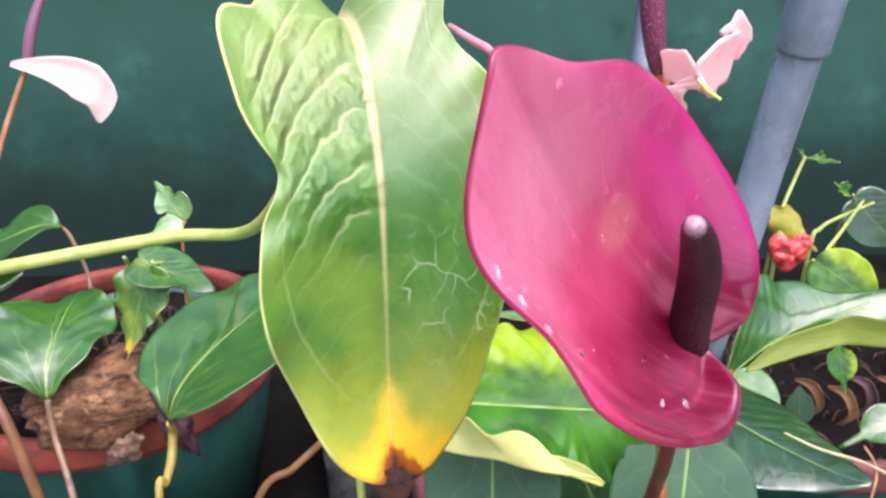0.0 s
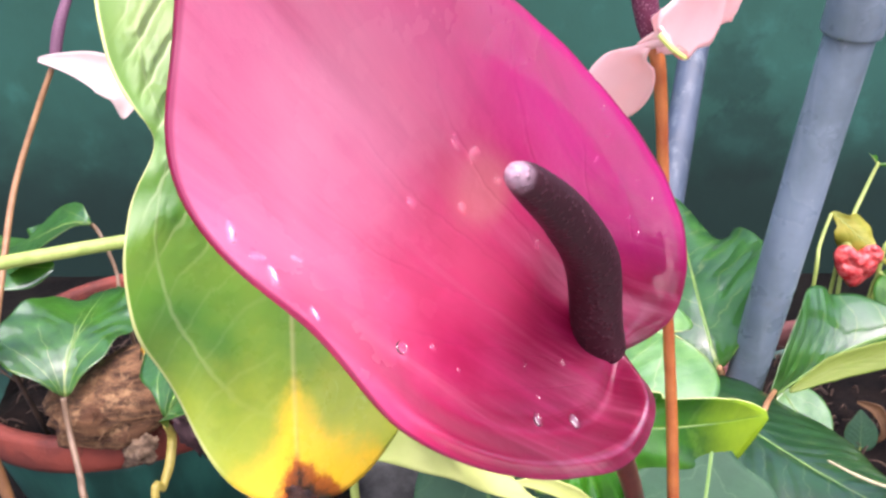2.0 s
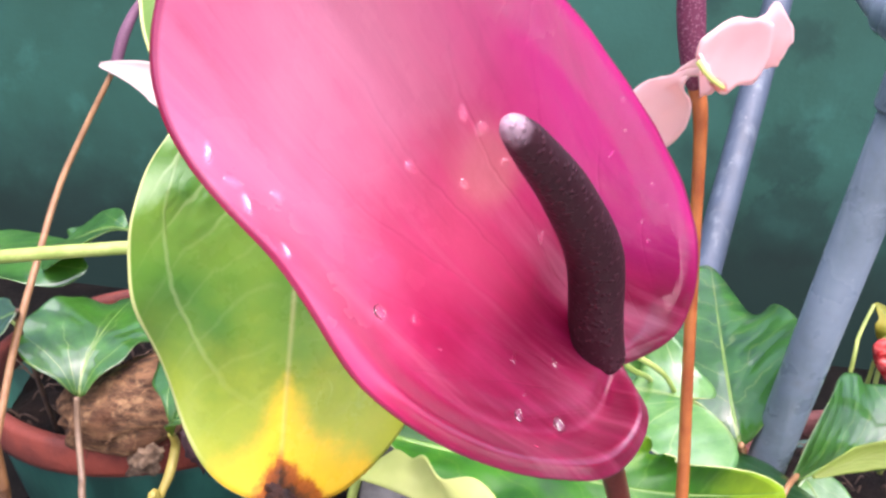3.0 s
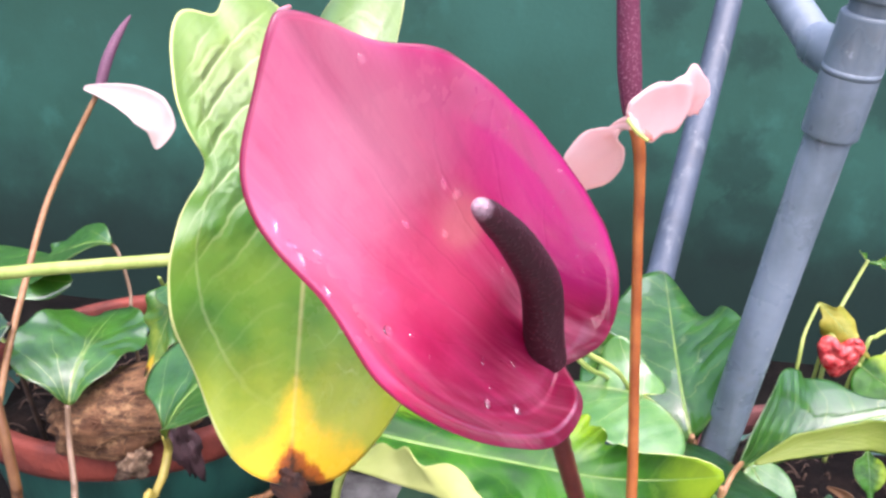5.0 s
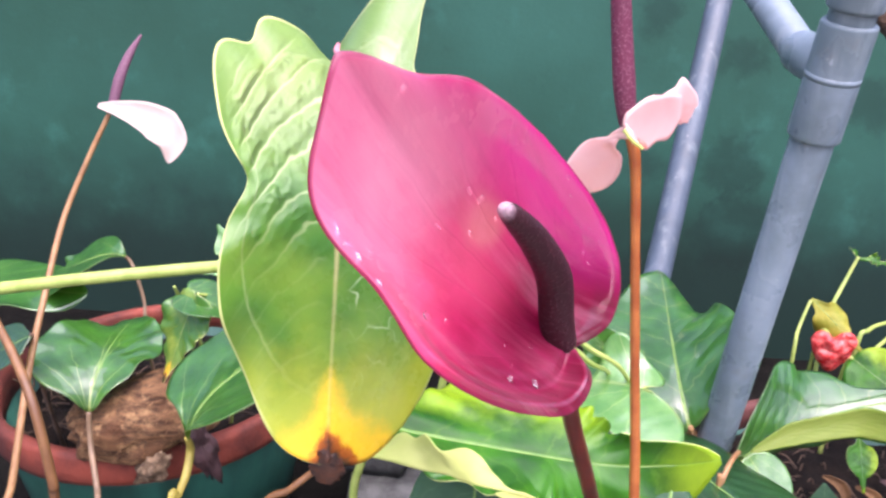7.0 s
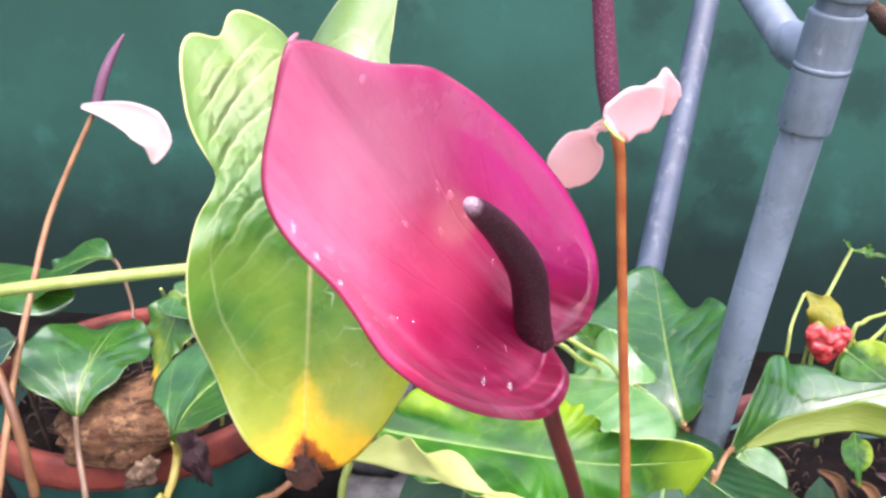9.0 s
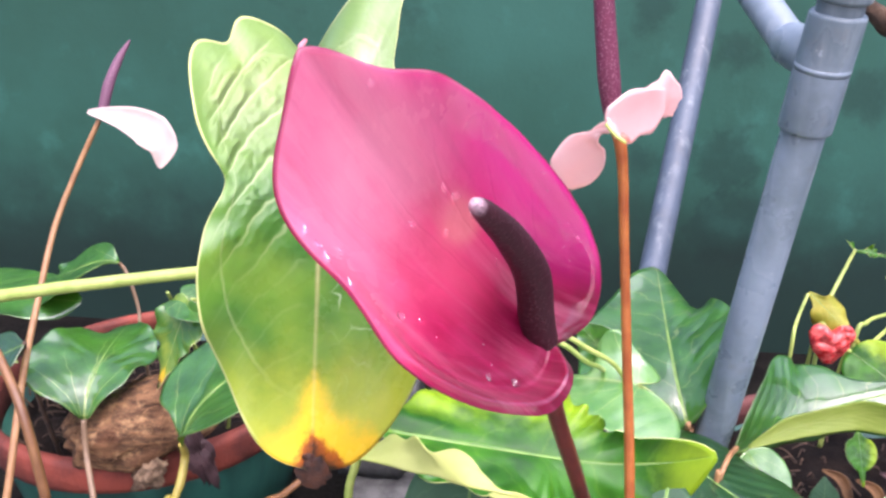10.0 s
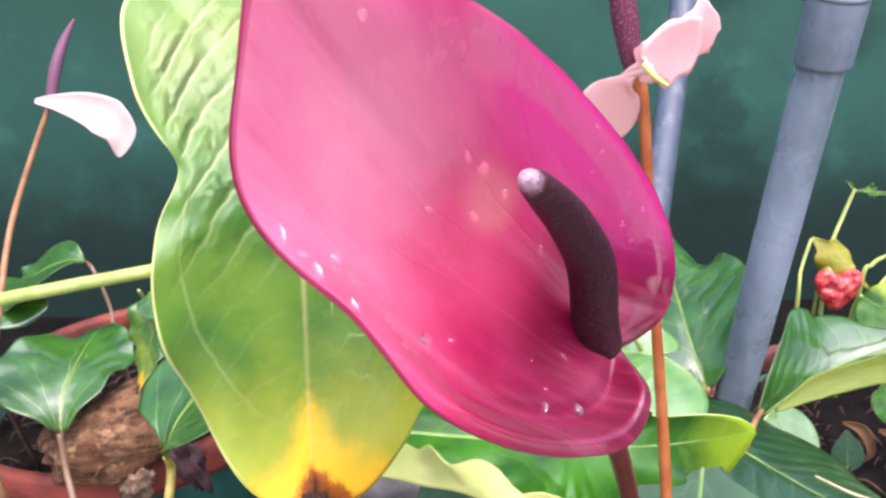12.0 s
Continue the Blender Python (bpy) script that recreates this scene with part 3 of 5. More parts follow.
def blade(name, parent, mats, at, turn, length, right, left, lift_right, lift_left, cup, rings=26, spokes=150,
          quilt=0.0, veins=7.0, slant=0.8, ripple=0.0, ripples=14, rim_roll=0.0, lip=None, lean=None, thick=0.0006, nick=None, rib=None, label=""):
    """A leaf or petal blade. mats: top, underside, edge. quilt: swelling between the veins. rim_roll: margin rolled back.
    lean: how far one half tips over, in metres for each metre from the midrib. nick: (angle, half width, depth)."""
    form = Surface(at, turn, length, right, left, lift_right, lift_left, cup)
    bm = bmesh.new()
    uv = bm.loops.layers.uv.new("leaf")
    rim_uv = bm.loops.layers.uv.new("rim")
    coord, reach = {}, {}

    def point(a, rho):
        r = form.radius(a, rho)
        if nick:
            for centre, half, depth in nick:
                gap = (math.degrees(a) - centre) / half
                r *= 1 - depth * math.exp(-gap * gap) * max(0.0, rho - 0.5) * 2
        u, v = r * rho * math.cos(a), r * rho * math.sin(a)
        w = form.height(a, rho)
        s, y = (u + right[-1]) / form.whole, v / form.whole
        if quilt:
            f = ((s - slant * abs(y) ** 0.85 + 0.03 * noise.noise(Vector((s * 6, y * 6, 1))) + 2.0) * veins) % 1.0
            fade = min(1.0, abs(y) * 9) * max(0.0, 1 - rho ** 6) * (1.15 - min(1, max(0, s)))
            w += quilt * (math.sin(math.pi * f) ** 0.7 - 0.5) * fade * (0.7 + 0.6 * noise.noise(Vector((s * 9, y * 9, 4))))
            w -= quilt * 0.25 * math.exp(-(y / 0.02) ** 2) * (1 - rho ** 4)
        if ripple:
            w += ripple * rho ** 4 * (math.sin(a * ripples + 1.0) + 0.6 * math.sin(a * ripples * 0.43 + 2.0))
        if lip:
            first, last, amount = lip
            share = (math.degrees(a) - first) / (last - first)
            if 0 < share < 1:
                w += amount * min(1.0, 4 * share, 8 * (1 - share)) * (math.exp(-((rho - 0.915) / 0.06) ** 2) - 0.9 * math.exp(-((rho - 0.78) / 0.07) ** 2))
        if rim_roll:
            w -= rim_roll * max(0.0, (rho - 0.91) / 0.09) ** 2
        return Vector((u, v, w)) * length, (s, y)

    def put(p):
        return form.m @ p + (Vector(lean) * max(0.0, p.y) if lean else Vector())

    centre = bm.verts.new(put(point(0.0, 0.0)[0]))
    coord[centre] = point(0.0, 0.0)[1]
    rows = []
    steps = [((i + 1) / rings) ** 0.9 for i in range(rings)]
    for rho in steps:
        row = []
        for k in range(spokes):
            a = -math.pi + (k + 0.5) * 2 * math.pi / spokes
            p, st = point(a, rho)
            v = bm.verts.new(put(p))
            coord[v], reach[v] = st, (rho, a)
            row.append(v)
        rows.append(row)
    for k in range(spokes):
        j = (k + 1) % spokes
        bm.faces.new((centre, rows[0][k], rows[0][j]))
        for i in range(rings - 1):
            bm.faces.new((rows[i][k], rows[i + 1][k], rows[i + 1][j], rows[i][j]))
    for f in bm.faces:
        for lp in f.loops:
            lp[uv].uv = coord[lp.vert]
            lp[rim_uv].uv = reach.get(lp.vert, (0.0, 0.0))
    ob = link(name, bm, mats, parent, label)
    mod = ob.modifiers.new("thickness", "SOLIDIFY")
    mod.thickness, mod.offset = thick, -1.0
    mod.material_offset, mod.material_offset_rim = 1, 2
    if rib:
        # the midrib stands a little proud of the sheet
        line = [point(math.pi, r)[0] for r in (0.94, 0.75, 0.5, 0.25)] + [point(0.0, r)[0] for r in (0.0, 0.25, 0.5, 0.7, 0.88)]
        girth = [length * 0.012 * (1 - 0.088 * i) for i in range(9)]
        rod = tube("midrib", [put(p - Vector((0, 0, length * 0.004))) for p in line], girth, rib, sides=8, per=4)
        rod.parent, rod.matrix_parent_inverse = ob, Matrix.Identity(4)
    return ob


def smooth_path(points, radii, per=8):
    """Catmull-Rom through the points, with radii alike."""
    pts = [Vector(p) for p in points]
    out = []
    for i in range(len(pts) - 1):
        a, b = pts[max(i - 1, 0)], pts[i]
        c, d = pts[i + 1], pts[min(i + 2, len(pts) - 1)]
        for k in range(per):
            t = k / per
            p = 0.5 * ((2 * b) + (c - a) * t + (2 * a - 5 * b + 4 * c - d) * t * t + (3 * b - a - 3 * c + d) * t ** 3)
            out.append((p, radii[i] + (radii[i + 1] - radii[i]) * t))
    out.append((pts[-1], radii[-1]))
    return out


def tube_mesh(bm, points, radii, sides=12, per=8, cap=True, wobble=0.0, seed=0):
    path = smooth_path(points, radii, per)
    up = Vector((0.13, 0.21, 0.97))
    rows = []
    for i, (p, r) in enumerate(path):
        d = (path[min(i + 1, len(path) - 1)][0] - path[max(i - 1, 0)][0]).normalized()
        x = d.cross(up)
        if x.length < 0.05:
            x = d.cross(Vector((1, 0, 0)))
        x.normalize()
        up = x.cross(d)
        row = []
        for k in range(sides):
            a = 2 * math.pi * k / sides
            rr = r * (1 + wobble * noise.noise(p * 60 + Vector((math.cos(a), math.sin(a), seed)) * 1.5))
            row.append(bm.verts.new(p + (x * math.cos(a) + up * math.sin(a)) * rr))
        rows.append(row)
    for a, b in zip(rows, rows[1:]):
        for k in range(sides):
            j = (k + 1) % sides
            bm.faces.new((a[k], a[j], b[j], b[k]))
    if cap:
        bm.faces.new(rows[0][::-1])
        bm.faces.new(rows[-1])


def tube(name, points, radii, mat, parent=None, label="", sides=14, per=8, wobble=0.0, seed=0):
    bm = bmesh.new()
    tube_mesh(bm, points, radii, sides, per, True, wobble, seed)
    return link(name, bm, mat, parent, label)


def ribbon(name, points, halves, faces_to, mats, parent, label="", bow=0.35, thick=0.0009, across=10):
    """A petal along a path: half widths, the way its face looks at each point, and a bow across."""
    path = smooth_path(points, halves, 8)
    look_to = smooth_path(faces_to, [0] * len(faces_to), 8)
    bm = bmesh.new()
    uv = bm.loops.layers.uv.new("leaf")
    rows, coord = [], {}
    for i, (p, w) in enumerate(path):
        d = (path[min(i + 1, len(path) - 1)][0] - path[max(i - 1, 0)][0]).normalized()
        n = look_to[i][0] - d * look_to[i][0].dot(d)
        n.normalize()
        x = d.cross(n)
        row = []
        for k in range(across + 1):
            q = 2 * k / across - 1
            v = bm.verts.new(p + x * q * w + n * (q * q - 0.4) * w * bow)
            coord[v] = (i / len(path), q * 0.5)
            row.append(v)
        rows.append(row)
    for a, b in zip(rows, rows[1:]):
        for k in range(across):
            bm.faces.new((a[k], a[k + 1], b[k + 1], b[k]))
    for f in bm.faces:
        for lp in f.loops:
            lp[uv].uv = coord[lp.vert]
    ob = link(name, bm, mats, parent, label)
    mod = ob.modifiers.new("thickness", "SOLIDIFY")
    mod.thickness, mod.offset = thick, 0.0
    return ob


def loft(name, upper, lower, mats, parent, away, bow, label="", across=12, thick=0.0009):
    """A petal between an upper and a lower edge, hollowed in the direction away."""
    a = smooth_path(upper, [0] * len(upper), 8)
    b = smooth_path(lower, [0] * len(lower), 8)
    bm = bmesh.new()
    rows = []
    for i, ((p, _), (q, _)) in enumerate(zip(a, b)):
        k = i / (len(a) - 1)
        deep = Vector(away) * (q - p).length * bow * (0.4 + 0.6 * math.sin(math.pi * min(1.0, k * 1.1)))
        rows.append([bm.verts.new(p.lerp(q, j / across) + deep * math.sin(math.pi * j / across)
                                  + Vector((0, 0, 0.0004)) * math.sin(k * 17 + j)) for j in range(across + 1)])
    for r, s in zip(rows, rows[1:]):
        for j in range(across):
            bm.faces.new((r[j], r[j + 1], s[j + 1], s[j]))
    ob = link(name, bm, mats, parent, label)
    mod = ob.modifiers.new("thickness", "SOLIDIFY")
    mod.thickness, mod.offset = thick, 0.0
    return ob


def rough_lump(name, at, size, mat, parent=None, seed=0, turn=(0, 0, 0), bumps=0.35, freq=9.0, label=""):
    bm = bmesh.new()
    bmesh.ops.create_icosphere(bm, subdivisions=4, radius=1.0)
    m = pose(*at, *turn)
    for v in bm.verts:
        d = v.co.normalized()
        k = 1 + bumps * noise.noise(d * 1.6 + Vector((seed, 0, 0))) + bumps * 0.5 * noise.noise(d * freq * 0.6 + Vector((0, seed, 0)))
        v.co = m @ Vector((d.x * size[0] * k, d.y * size[1] * k, d.z * size[2] * k))
    return link(name, bm, mat, parent, label)


# ---------------------------------------------------------------- setting
def sheet(name, corners, mat, thick, cuts=40):
    bm = bmesh.new()
    a, b, c, d = [Vector(p) for p in corners]
    grid = [[bm.verts.new(a.lerp(b, i / cuts).lerp(d.lerp(c, i / cuts), j / cuts)) for j in range(cuts + 1)] for i in range(cuts + 1)]
    for i in range(cuts):
        for j in range(cuts):
            bm.faces.new((grid[i][j], grid[i + 1][j], grid[i + 1][j + 1], grid[i][j + 1]))
    ob = link(name, bm, mat)
    mod = ob.modifiers.new("thickness", "SOLIDIFY")
    mod.thickness, mod.offset = thick, -1.0
    return ob


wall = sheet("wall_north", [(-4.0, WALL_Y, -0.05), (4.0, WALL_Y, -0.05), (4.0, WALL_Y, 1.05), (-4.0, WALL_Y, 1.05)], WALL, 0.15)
tagged(wall, "teal green painted plaster wall with mildew stains", "wall", kind="structure")
gb = bmesh.new()
ring = [0.0, 0.4, 0.8, 1.2, 1.6, 2.4, 4, 10, 40, 200, 1500]
last = None
for r in ring:
    if r == 0:
        row = [gb.verts.new((0, 0.6, 0))]
    else:
        row = [gb.verts.new((r * math.cos(2 * math.pi * k / 64), 0.6 + r * math.sin(2 * math.pi * k / 64),
                             0.012 * noise.noise(Vector((k, r * 3, 1))) if r < 3 else 0.0)) for k in range(64)]
    if last is not None:
        for k in range(64):
            j = (k + 1) % 64
            gb.faces.new((last[0], row[k], row[j]) if len(last) == 1 else (last[k], row[k], row[j], last[j]))
    last = row
ground = link("ground", gb, GROUND)
tagged(ground, "dark damp soil ground at the foot of the wall", "ground", kind="structure")

# unseen slab on the camera's side, added to bounce light up at the plants
yb = bmesh.new()
low = [yb.verts.new(p) for p in ((-6.0, -5.6, -0.05), (6.0, -5.6, -0.05), (6.0, 0.2, -0.05), (-6.0, 0.2, -0.05))]
top = [yb.verts.new(p) for p in ((-5.994, -5.594, 0.03), (5.994, -5.594, 0.03), (5.994, 0.194, 0.03), (-5.994, 0.194, 0.03))]
yb.faces.new(top)
for k in range(4):
    yb.faces.new((low[k], low[(k + 1) % 4], top[(k + 1) % 4], top[k]))
bounce_slab = link("pavement", yb, plain("bounce_concrete", "74726c", "94928a", 6, 0.8, 0.5, 0.003), smooth=False)
tagged(bounce_slab, "unseen grey concrete slab added to bounce light onto the plants", "pavement", kind="structure")


# ---------------------------------------------------------------- pipes
def pipe_part(name, a, b, r, parent, label="", mat=PIPE):
    """A round pipe or socket from a to b with softly broken ends."""
    a, b = Vector(a), Vector(b)
    d = (b - a).normalized()
    e = 0.0012
    return tube(name, [a, a + d * e, a + d * (e * 2.5), b - d * (e * 2.5), b - d * e, b],
                [r - e * 1.4, r - e * 0.3, r, r, r - e * 0.3, r - e * 1.4], mat, parent, label, sides=40, per=1)


foot = Vector((0.2230, 0.640, 0.335))
collar = Vector((0.2475, 0.585, 0.6431))
axis = (collar - foot).normalized()
stand = thing("pipe_stand", "grey plastic pipe frame with a tee joint, leaning over the plants", "pipe frame", (foot - axis * 0.34)[:])
pipe_part("upright_pipe", foot - axis * 0.345, collar + axis * 0.01, 0.0158, stand)
pipe_part("tee_socket", collar, collar + axis * 0.086, 0.0192, stand)
pipe_part("seam_ring", collar + axis * 0.0465, collar + axis * 0.0480, 0.01928, stand)
pipe_part("upper_pipe", collar + axis * 0.08, collar + axis * 0.75, 0.0158, stand)
pipe_part("upper_socket", collar + axis * 0.094, collar + axis * 0.16, 0.0192, stand)
pipe_part("branch_socket", collar + axis * 0.05, Vector((0.2425, 0.6188, 0.6953)) + Vector((-0.27, 0.92, 0.52)).normalized() * 0.01, 0.0165, stand)
pipe_part("branch_pipe", (0.2425, 0.6188, 0.6953), (0.1724, 0.8779, 0.8340), 0.0138, stand)
back_pipe = thing("support_pipe", "thin grey plastic pipe slanting in front of the wall", "pipe", (0.0866, 0.5461, 0.0000))
pipe_part("pipe", (0.0866, 0.5461, 0.0000), (0.3009, 1.1979, 0.9062), 0.0152, back_pipe, mat=PIPE_OLD)
bpath = [(0.2838, 0.6048, 0.7305), (0.3028, 0.6014, 0.7156), (0.3273, 0.6016, 0.7084), (0.42, 0.66, 0.62), (0.50, 0.80, 0.2), (0.50, 0.82, 0.0)]
bark = tube("dead_branch", bpath, [0.004, 0.009, 0.011, 0.012, 0.013, 0.015], BARK, sides=12, wobble=0.8)
tagged(bark, "dark dry branch with rough bark beside the pipe", "branch")


# ---------------------------------------------------------------- pots
def pot(name, at, r, h, label, rim_mat, soil_at):
    """Tapered planter with a thick banded rim and soil inside."""
    ob = thing(name, label, "plant pot", at)
    x0, y0, z0 = at

    def lathe(part, profile, mat, wob=0.0):
        bm = bmesh.new()
        n = 72
        rows = []
        for rr, z in profile:
            rows.append([bm.verts.new((x0 + rr * math.cos(2 * math.pi * k / n) * (1 + wob * noise.noise(Vector((math.cos(2 * math.pi * k / n) * 2, math.sin(2 * math.pi * k / n) * 2, z * 9)))),
                                       y0 + rr * math.sin(2 * math.pi * k / n) * (1 + wob * noise.noise(Vector((math.cos(2 * math.pi * k / n) * 2, 3 + math.sin(2 * math.pi * k / n) * 2, z * 9)))),
                                       z0 + z)) for k in range(n)])
        for a, b in zip(rows, rows[1:]):
            for k in range(n):
                bm.faces.new((a[k], a[(k + 1) % n], b[(k + 1) % n], b[k]))
        return link(part, bm, mat, ob)
    lathe("body", [(0.02, 0.003), (r * 0.68, 0.003), (r * 0.70, 0.0), (r * 0.94, h - 0.05), (r * 0.95, h - 0.034), (r * 0.90, h - 0.03),
                   (r * 0.64, 0.02), (0.02, 0.018)], POT)
    lathe("rim", [(r * 0.952, h - 0.040), (r * 0.99, h - 0.037), (r, h - 0.030), (r * 1.0, h - 0.006), (r * 0.985, h), (r * 0.93, h),
                  (r * 0.915, h - 0.006), (r * 0.90, h - 0.045), (r * 0.952, h - 0.040)], rim_mat, 0.02)
    bm = bmesh.new()
    rows, n = [], 64
    for i in range(12):
        rr = r * 0.90 * i / 11 + 0.001
        rows.append([bm.verts.new((x0 + rr * math.cos(2 * math.pi * k / n), y0 + rr * math.sin(2 * math.pi * k / n),
                                   z0 + soil_at + 0.018 * noise.noise(Vector((rr * 22 * math.cos(2 * math.pi * k / n), rr * 22 * math.sin(2 * math.pi * k / n), 5.0)))))
                     for k in range(n)])
    for a, b in zip(rows, rows[1:]):
        for k in range(n):
            bm.faces.new((a[k], b[k], b[(k + 1) % n], a[(k + 1) % n]))
    link("soil", bm, SOIL, ob, "dark potting soil")
    return ob


pot("planter", (-0.408, 0.820, 0.0), 0.193, 0.270, "dark green planter with a terracotta red rim", TERRA, 0.225)
pot("planter", (0.41, 0.80, 0.0), 0.165, 0.215, "dark green planter full of roots and dead leaves", TERRA_DARK, 0.185)

husk = thing("coconut_husk", "brown fibrous coconut husk lying in the planter", "coconut husk", (-0.352, 0.66, 0.275))
rough_lump("shell", (-0.349, 0.662, 0.303), (0.088, 0.048, 0.030), HUSK, husk, seed=3, turn=(20, -16, 8), bumps=0.26, freq=6)
bm = bmesh.new()
rng = random.Random(4)
for i in range(170):
    a = rng.uniform(0, 6.28)
    b = rng.uniform(-0.9, 0.9)
    d = Vector((math.cos(a) * math.cos(b), math.sin(a) * math.cos(b), math.sin(b)))
    p = pose(-0.349, 0.662, 0.303, 20, -18, 8) @ Vector((d.x * 0.073, d.y * 0.047, d.z * 0.035))
    q = p + Vector((rng.uniform(-1, 1), rng.uniform(-1, 0.2), rng.uniform(-0.7, 0.5))) * 0.014
    tube_mesh(bm, [p, p.lerp(q, 0.5) + Vector((0, 0, 0.003)), q], [0.0007, 0.0006, 0.0003], 4, 2)
link("fibre_tuft", bm, HUSK, husk)
frayed = thing("husk_shred", "pale frayed husk shred hanging over the pot rim", "husk piece", (-0.325, 0.626, 0.262))
rough_lump("shred", (-0.321, 0.620, 0.270), (0.011, 0.006, 0.030), HUSK_PALE, frayed, seed=8, turn=(20, 42, 0), bumps=0.85, freq=16)
dark = thing("dead_leaf", "dark withered leaf drooping over the planter rim", "dead leaf", (-0.274, 0.64, 0.262))
rough_lump("curl", (-0.272, 0.632, 0.292), (0.013, 0.011, 0.036), DRYDARK, dark, seed=12, turn=(10, -10, 0), bumps=0.8, freq=13)


# ---------------------------------------------------------------- blocks and litter
def block(at, size, turn, seed):
    bm = bmesh.new()
    bmesh.ops.create_cube(bm, size=1.0)
    bmesh.ops.subdivide_edges(bm, edges=bm.edges[:], cuts=7, use_grid_fill=True)
    m = pose(*at, 0, 0, turn)
    for v in bm.verts:
        p = v.co.copy()
        for i in range(3):
            p[i] = math.copysign(min(abs(p[i]), 0.5 - 0.03 * (sum(abs(c) > 0.49 for c in p) - 1)), p[i]) if abs(p[i]) > 0.49 else p[i]
        p = Vector((p.x * size[0], p.y * size[1], p.z * size[2]))
        p += Vector((1, 1, 1)) * 0.006 * noise.noise(p * 25 + Vector((seed, 0, 0)))
        v.co = m @ p
    ob = link("cement_block", bm, CEMENT)
    return tagged(ob, "grey weathered cement block on the ground beside the planter", "block", "blocks beside the planter")


block((-0.135, 0.90, 0.055), (0.10, 0.18, 0.11), 8, 1)
block((-0.145, 0.93, 0.158), (0.09, 0.16, 0.09), -5, 2)
block((-0.02, 0.86, 0.045), (0.11, 0.15, 0.09), 20, 3)
block((0.10, 0.92, 0.05), (0.10, 0.16, 0.10), -12, 4)
block((-0.10, 0.70, 0.03), (0.12, 0.12, 0.06), 30, 5)
brick = block((-0.005, 0.66, 0.09), (0.08, 0.10, 0.18), 15, 6)
brick.data.materials[0] = TERRA_DARK
tagged(brick, "weathered reddish clay block standing on the ground", "block")

bm = bmesh.new()
rng = random.Random(11)
for i in range(260):
    cx, cy, rad, z0 = rng.choice([(-0.40, 0.80, 0.165, 0.225), (0.41, 0.80, 0.14, 0.187)])
    a, r = rng.uniform(0, 6.28), rad * math.sqrt(rng.random())
    p = Vector((cx + r * math.cos(a), cy + r * math.sin(a), z0 + rng.uniform(0.0, 0.02)))
    d = Vector((rng.uniform(-1, 1), rng.uniform(-1, 1), rng.uniform(-0.2, 0.5))) * rng.uniform(0.012, 0.04)
    tube_mesh(bm, [p, p + d * 0.5 + Vector((0, 0, 0.006)), p + d], [0.0012, 0.001, 0.0005], 5, 3)
roots = link("root_litter", bm, BARK)
tagged(roots, "thin dark roots and fibres on the potting soil", "roots", kind="stuff")


# ---------------------------------------------------------------- leaves
HEART = (1.0, 0.86, 0.72, 0.66, 0.68, 0.74, 0.85, 0.98, 1.0, 0.80)


def leaf(label, mats, stalk=None, stalk_mat=None, name="anthurium_leaf", group="anthurium leaves", base=None, **shape):
    """A leaf blade on its stalk; stalk: points and radii."""
    ob = thing(name, label, "leaf", base or shape["at"], group)
    blade("blade", ob, mats, rib=None if mats[0] is BIGTOP else RIB, **shape)
    if stalk:
        tube("stalk", stalk[0], stalk[1], stalk_mat, ob, sides=12)
    return ob


def small_leaf(label, mats, node, tip, normal, wide=0.8, lift=0.1, stalk=None, stalk_mat=None, sag=-0.1, **more):
    """A small heart leaf set by its two ends and the way it faces."""
    node, tip = Vector(node), Vector(tip)
    u = (tip - node).normalized()
    n = Vector(normal)
    n = (n - u * n.dot(u)).normalized()
    v = n.cross(u)
    c = node.lerp(tip, 0.445)
    m = Matrix((u, v, n)).transposed().to_euler()
    side = [HEART[0]] + [x * wide for x in HEART[1:9]] + [HEART[9]]
    up = (sag, sag * 0.8, sag * 0.3, lift * 0.5, lift, lift, lift * 0.9, lift * 0.4, 0.0, -0.03)
    return leaf(label, mats, stalk, stalk_mat, at=c[:], turn=[math.degrees(a) for a in m], length=(tip - c).length,
                right=side, left=side, lift_right=up, lift_left=up, cup=(0, 0, 0, 0, 0), spokes=72, rings=12,
                base=node[:], **more)


G3 = [GLOSS, PALE, RIM_DARK]
D3 = [DEEP, PALE, RIM_DARK]
big_leaf = leaf("large green heart leaf yellowing to a brown dead tip", [BIGTOP, PALE, RIM],
     ([(-0.4796, 0.5564, 0.4747), (-0.4006, 0.5602, 0.4881), (-0.3262, 0.5678, 0.4989), (-0.2240, 0.5841, 0.5094), (-0.1500, 0.5500, 0.5300),
       (-0.085, 0.44, 0.63), (-0.053, 0.345, 0.705), (-0.0415, 0.3060, 0.7265)],
      [0.0058, 0.0056, 0.0054, 0.0052, 0.0046, 0.0036, 0.0026, 0.0015]), STEM_GREEN,
     rings=60, spokes=300, ripple=0.01, ripples=17, nick=[(-146, 6, 0.15), (162, 8, -0.14), (157, 1.5, -0.07), (149, 3, 0.05)],
     at=(-0.0228, 0.244, 0.6898), turn=(-37.8, 78.3, -106.2), length=0.0842,
     right=(1.2, 1.28, 1.13, 0.88, 0.74, 0.63, 0.64, 0.66, 0.93, 0.56), left=(1.2, 1.12, 0.89, 0.7, 0.52, 0.41, 0.62, 0.87, 0.74, 0.56),
     lift_right=(0.25, 0.07, -0.08, -0.15, -0.14, -0.14, -0.17, -0.28, -0.44, -0.69), lift_left=(0.25, 0.3, 0.2, 0.26, 0.19, 0.08, 0.01, -0.35, -0.54, -0.69), cup=(0, -0, -0, -0, 0))
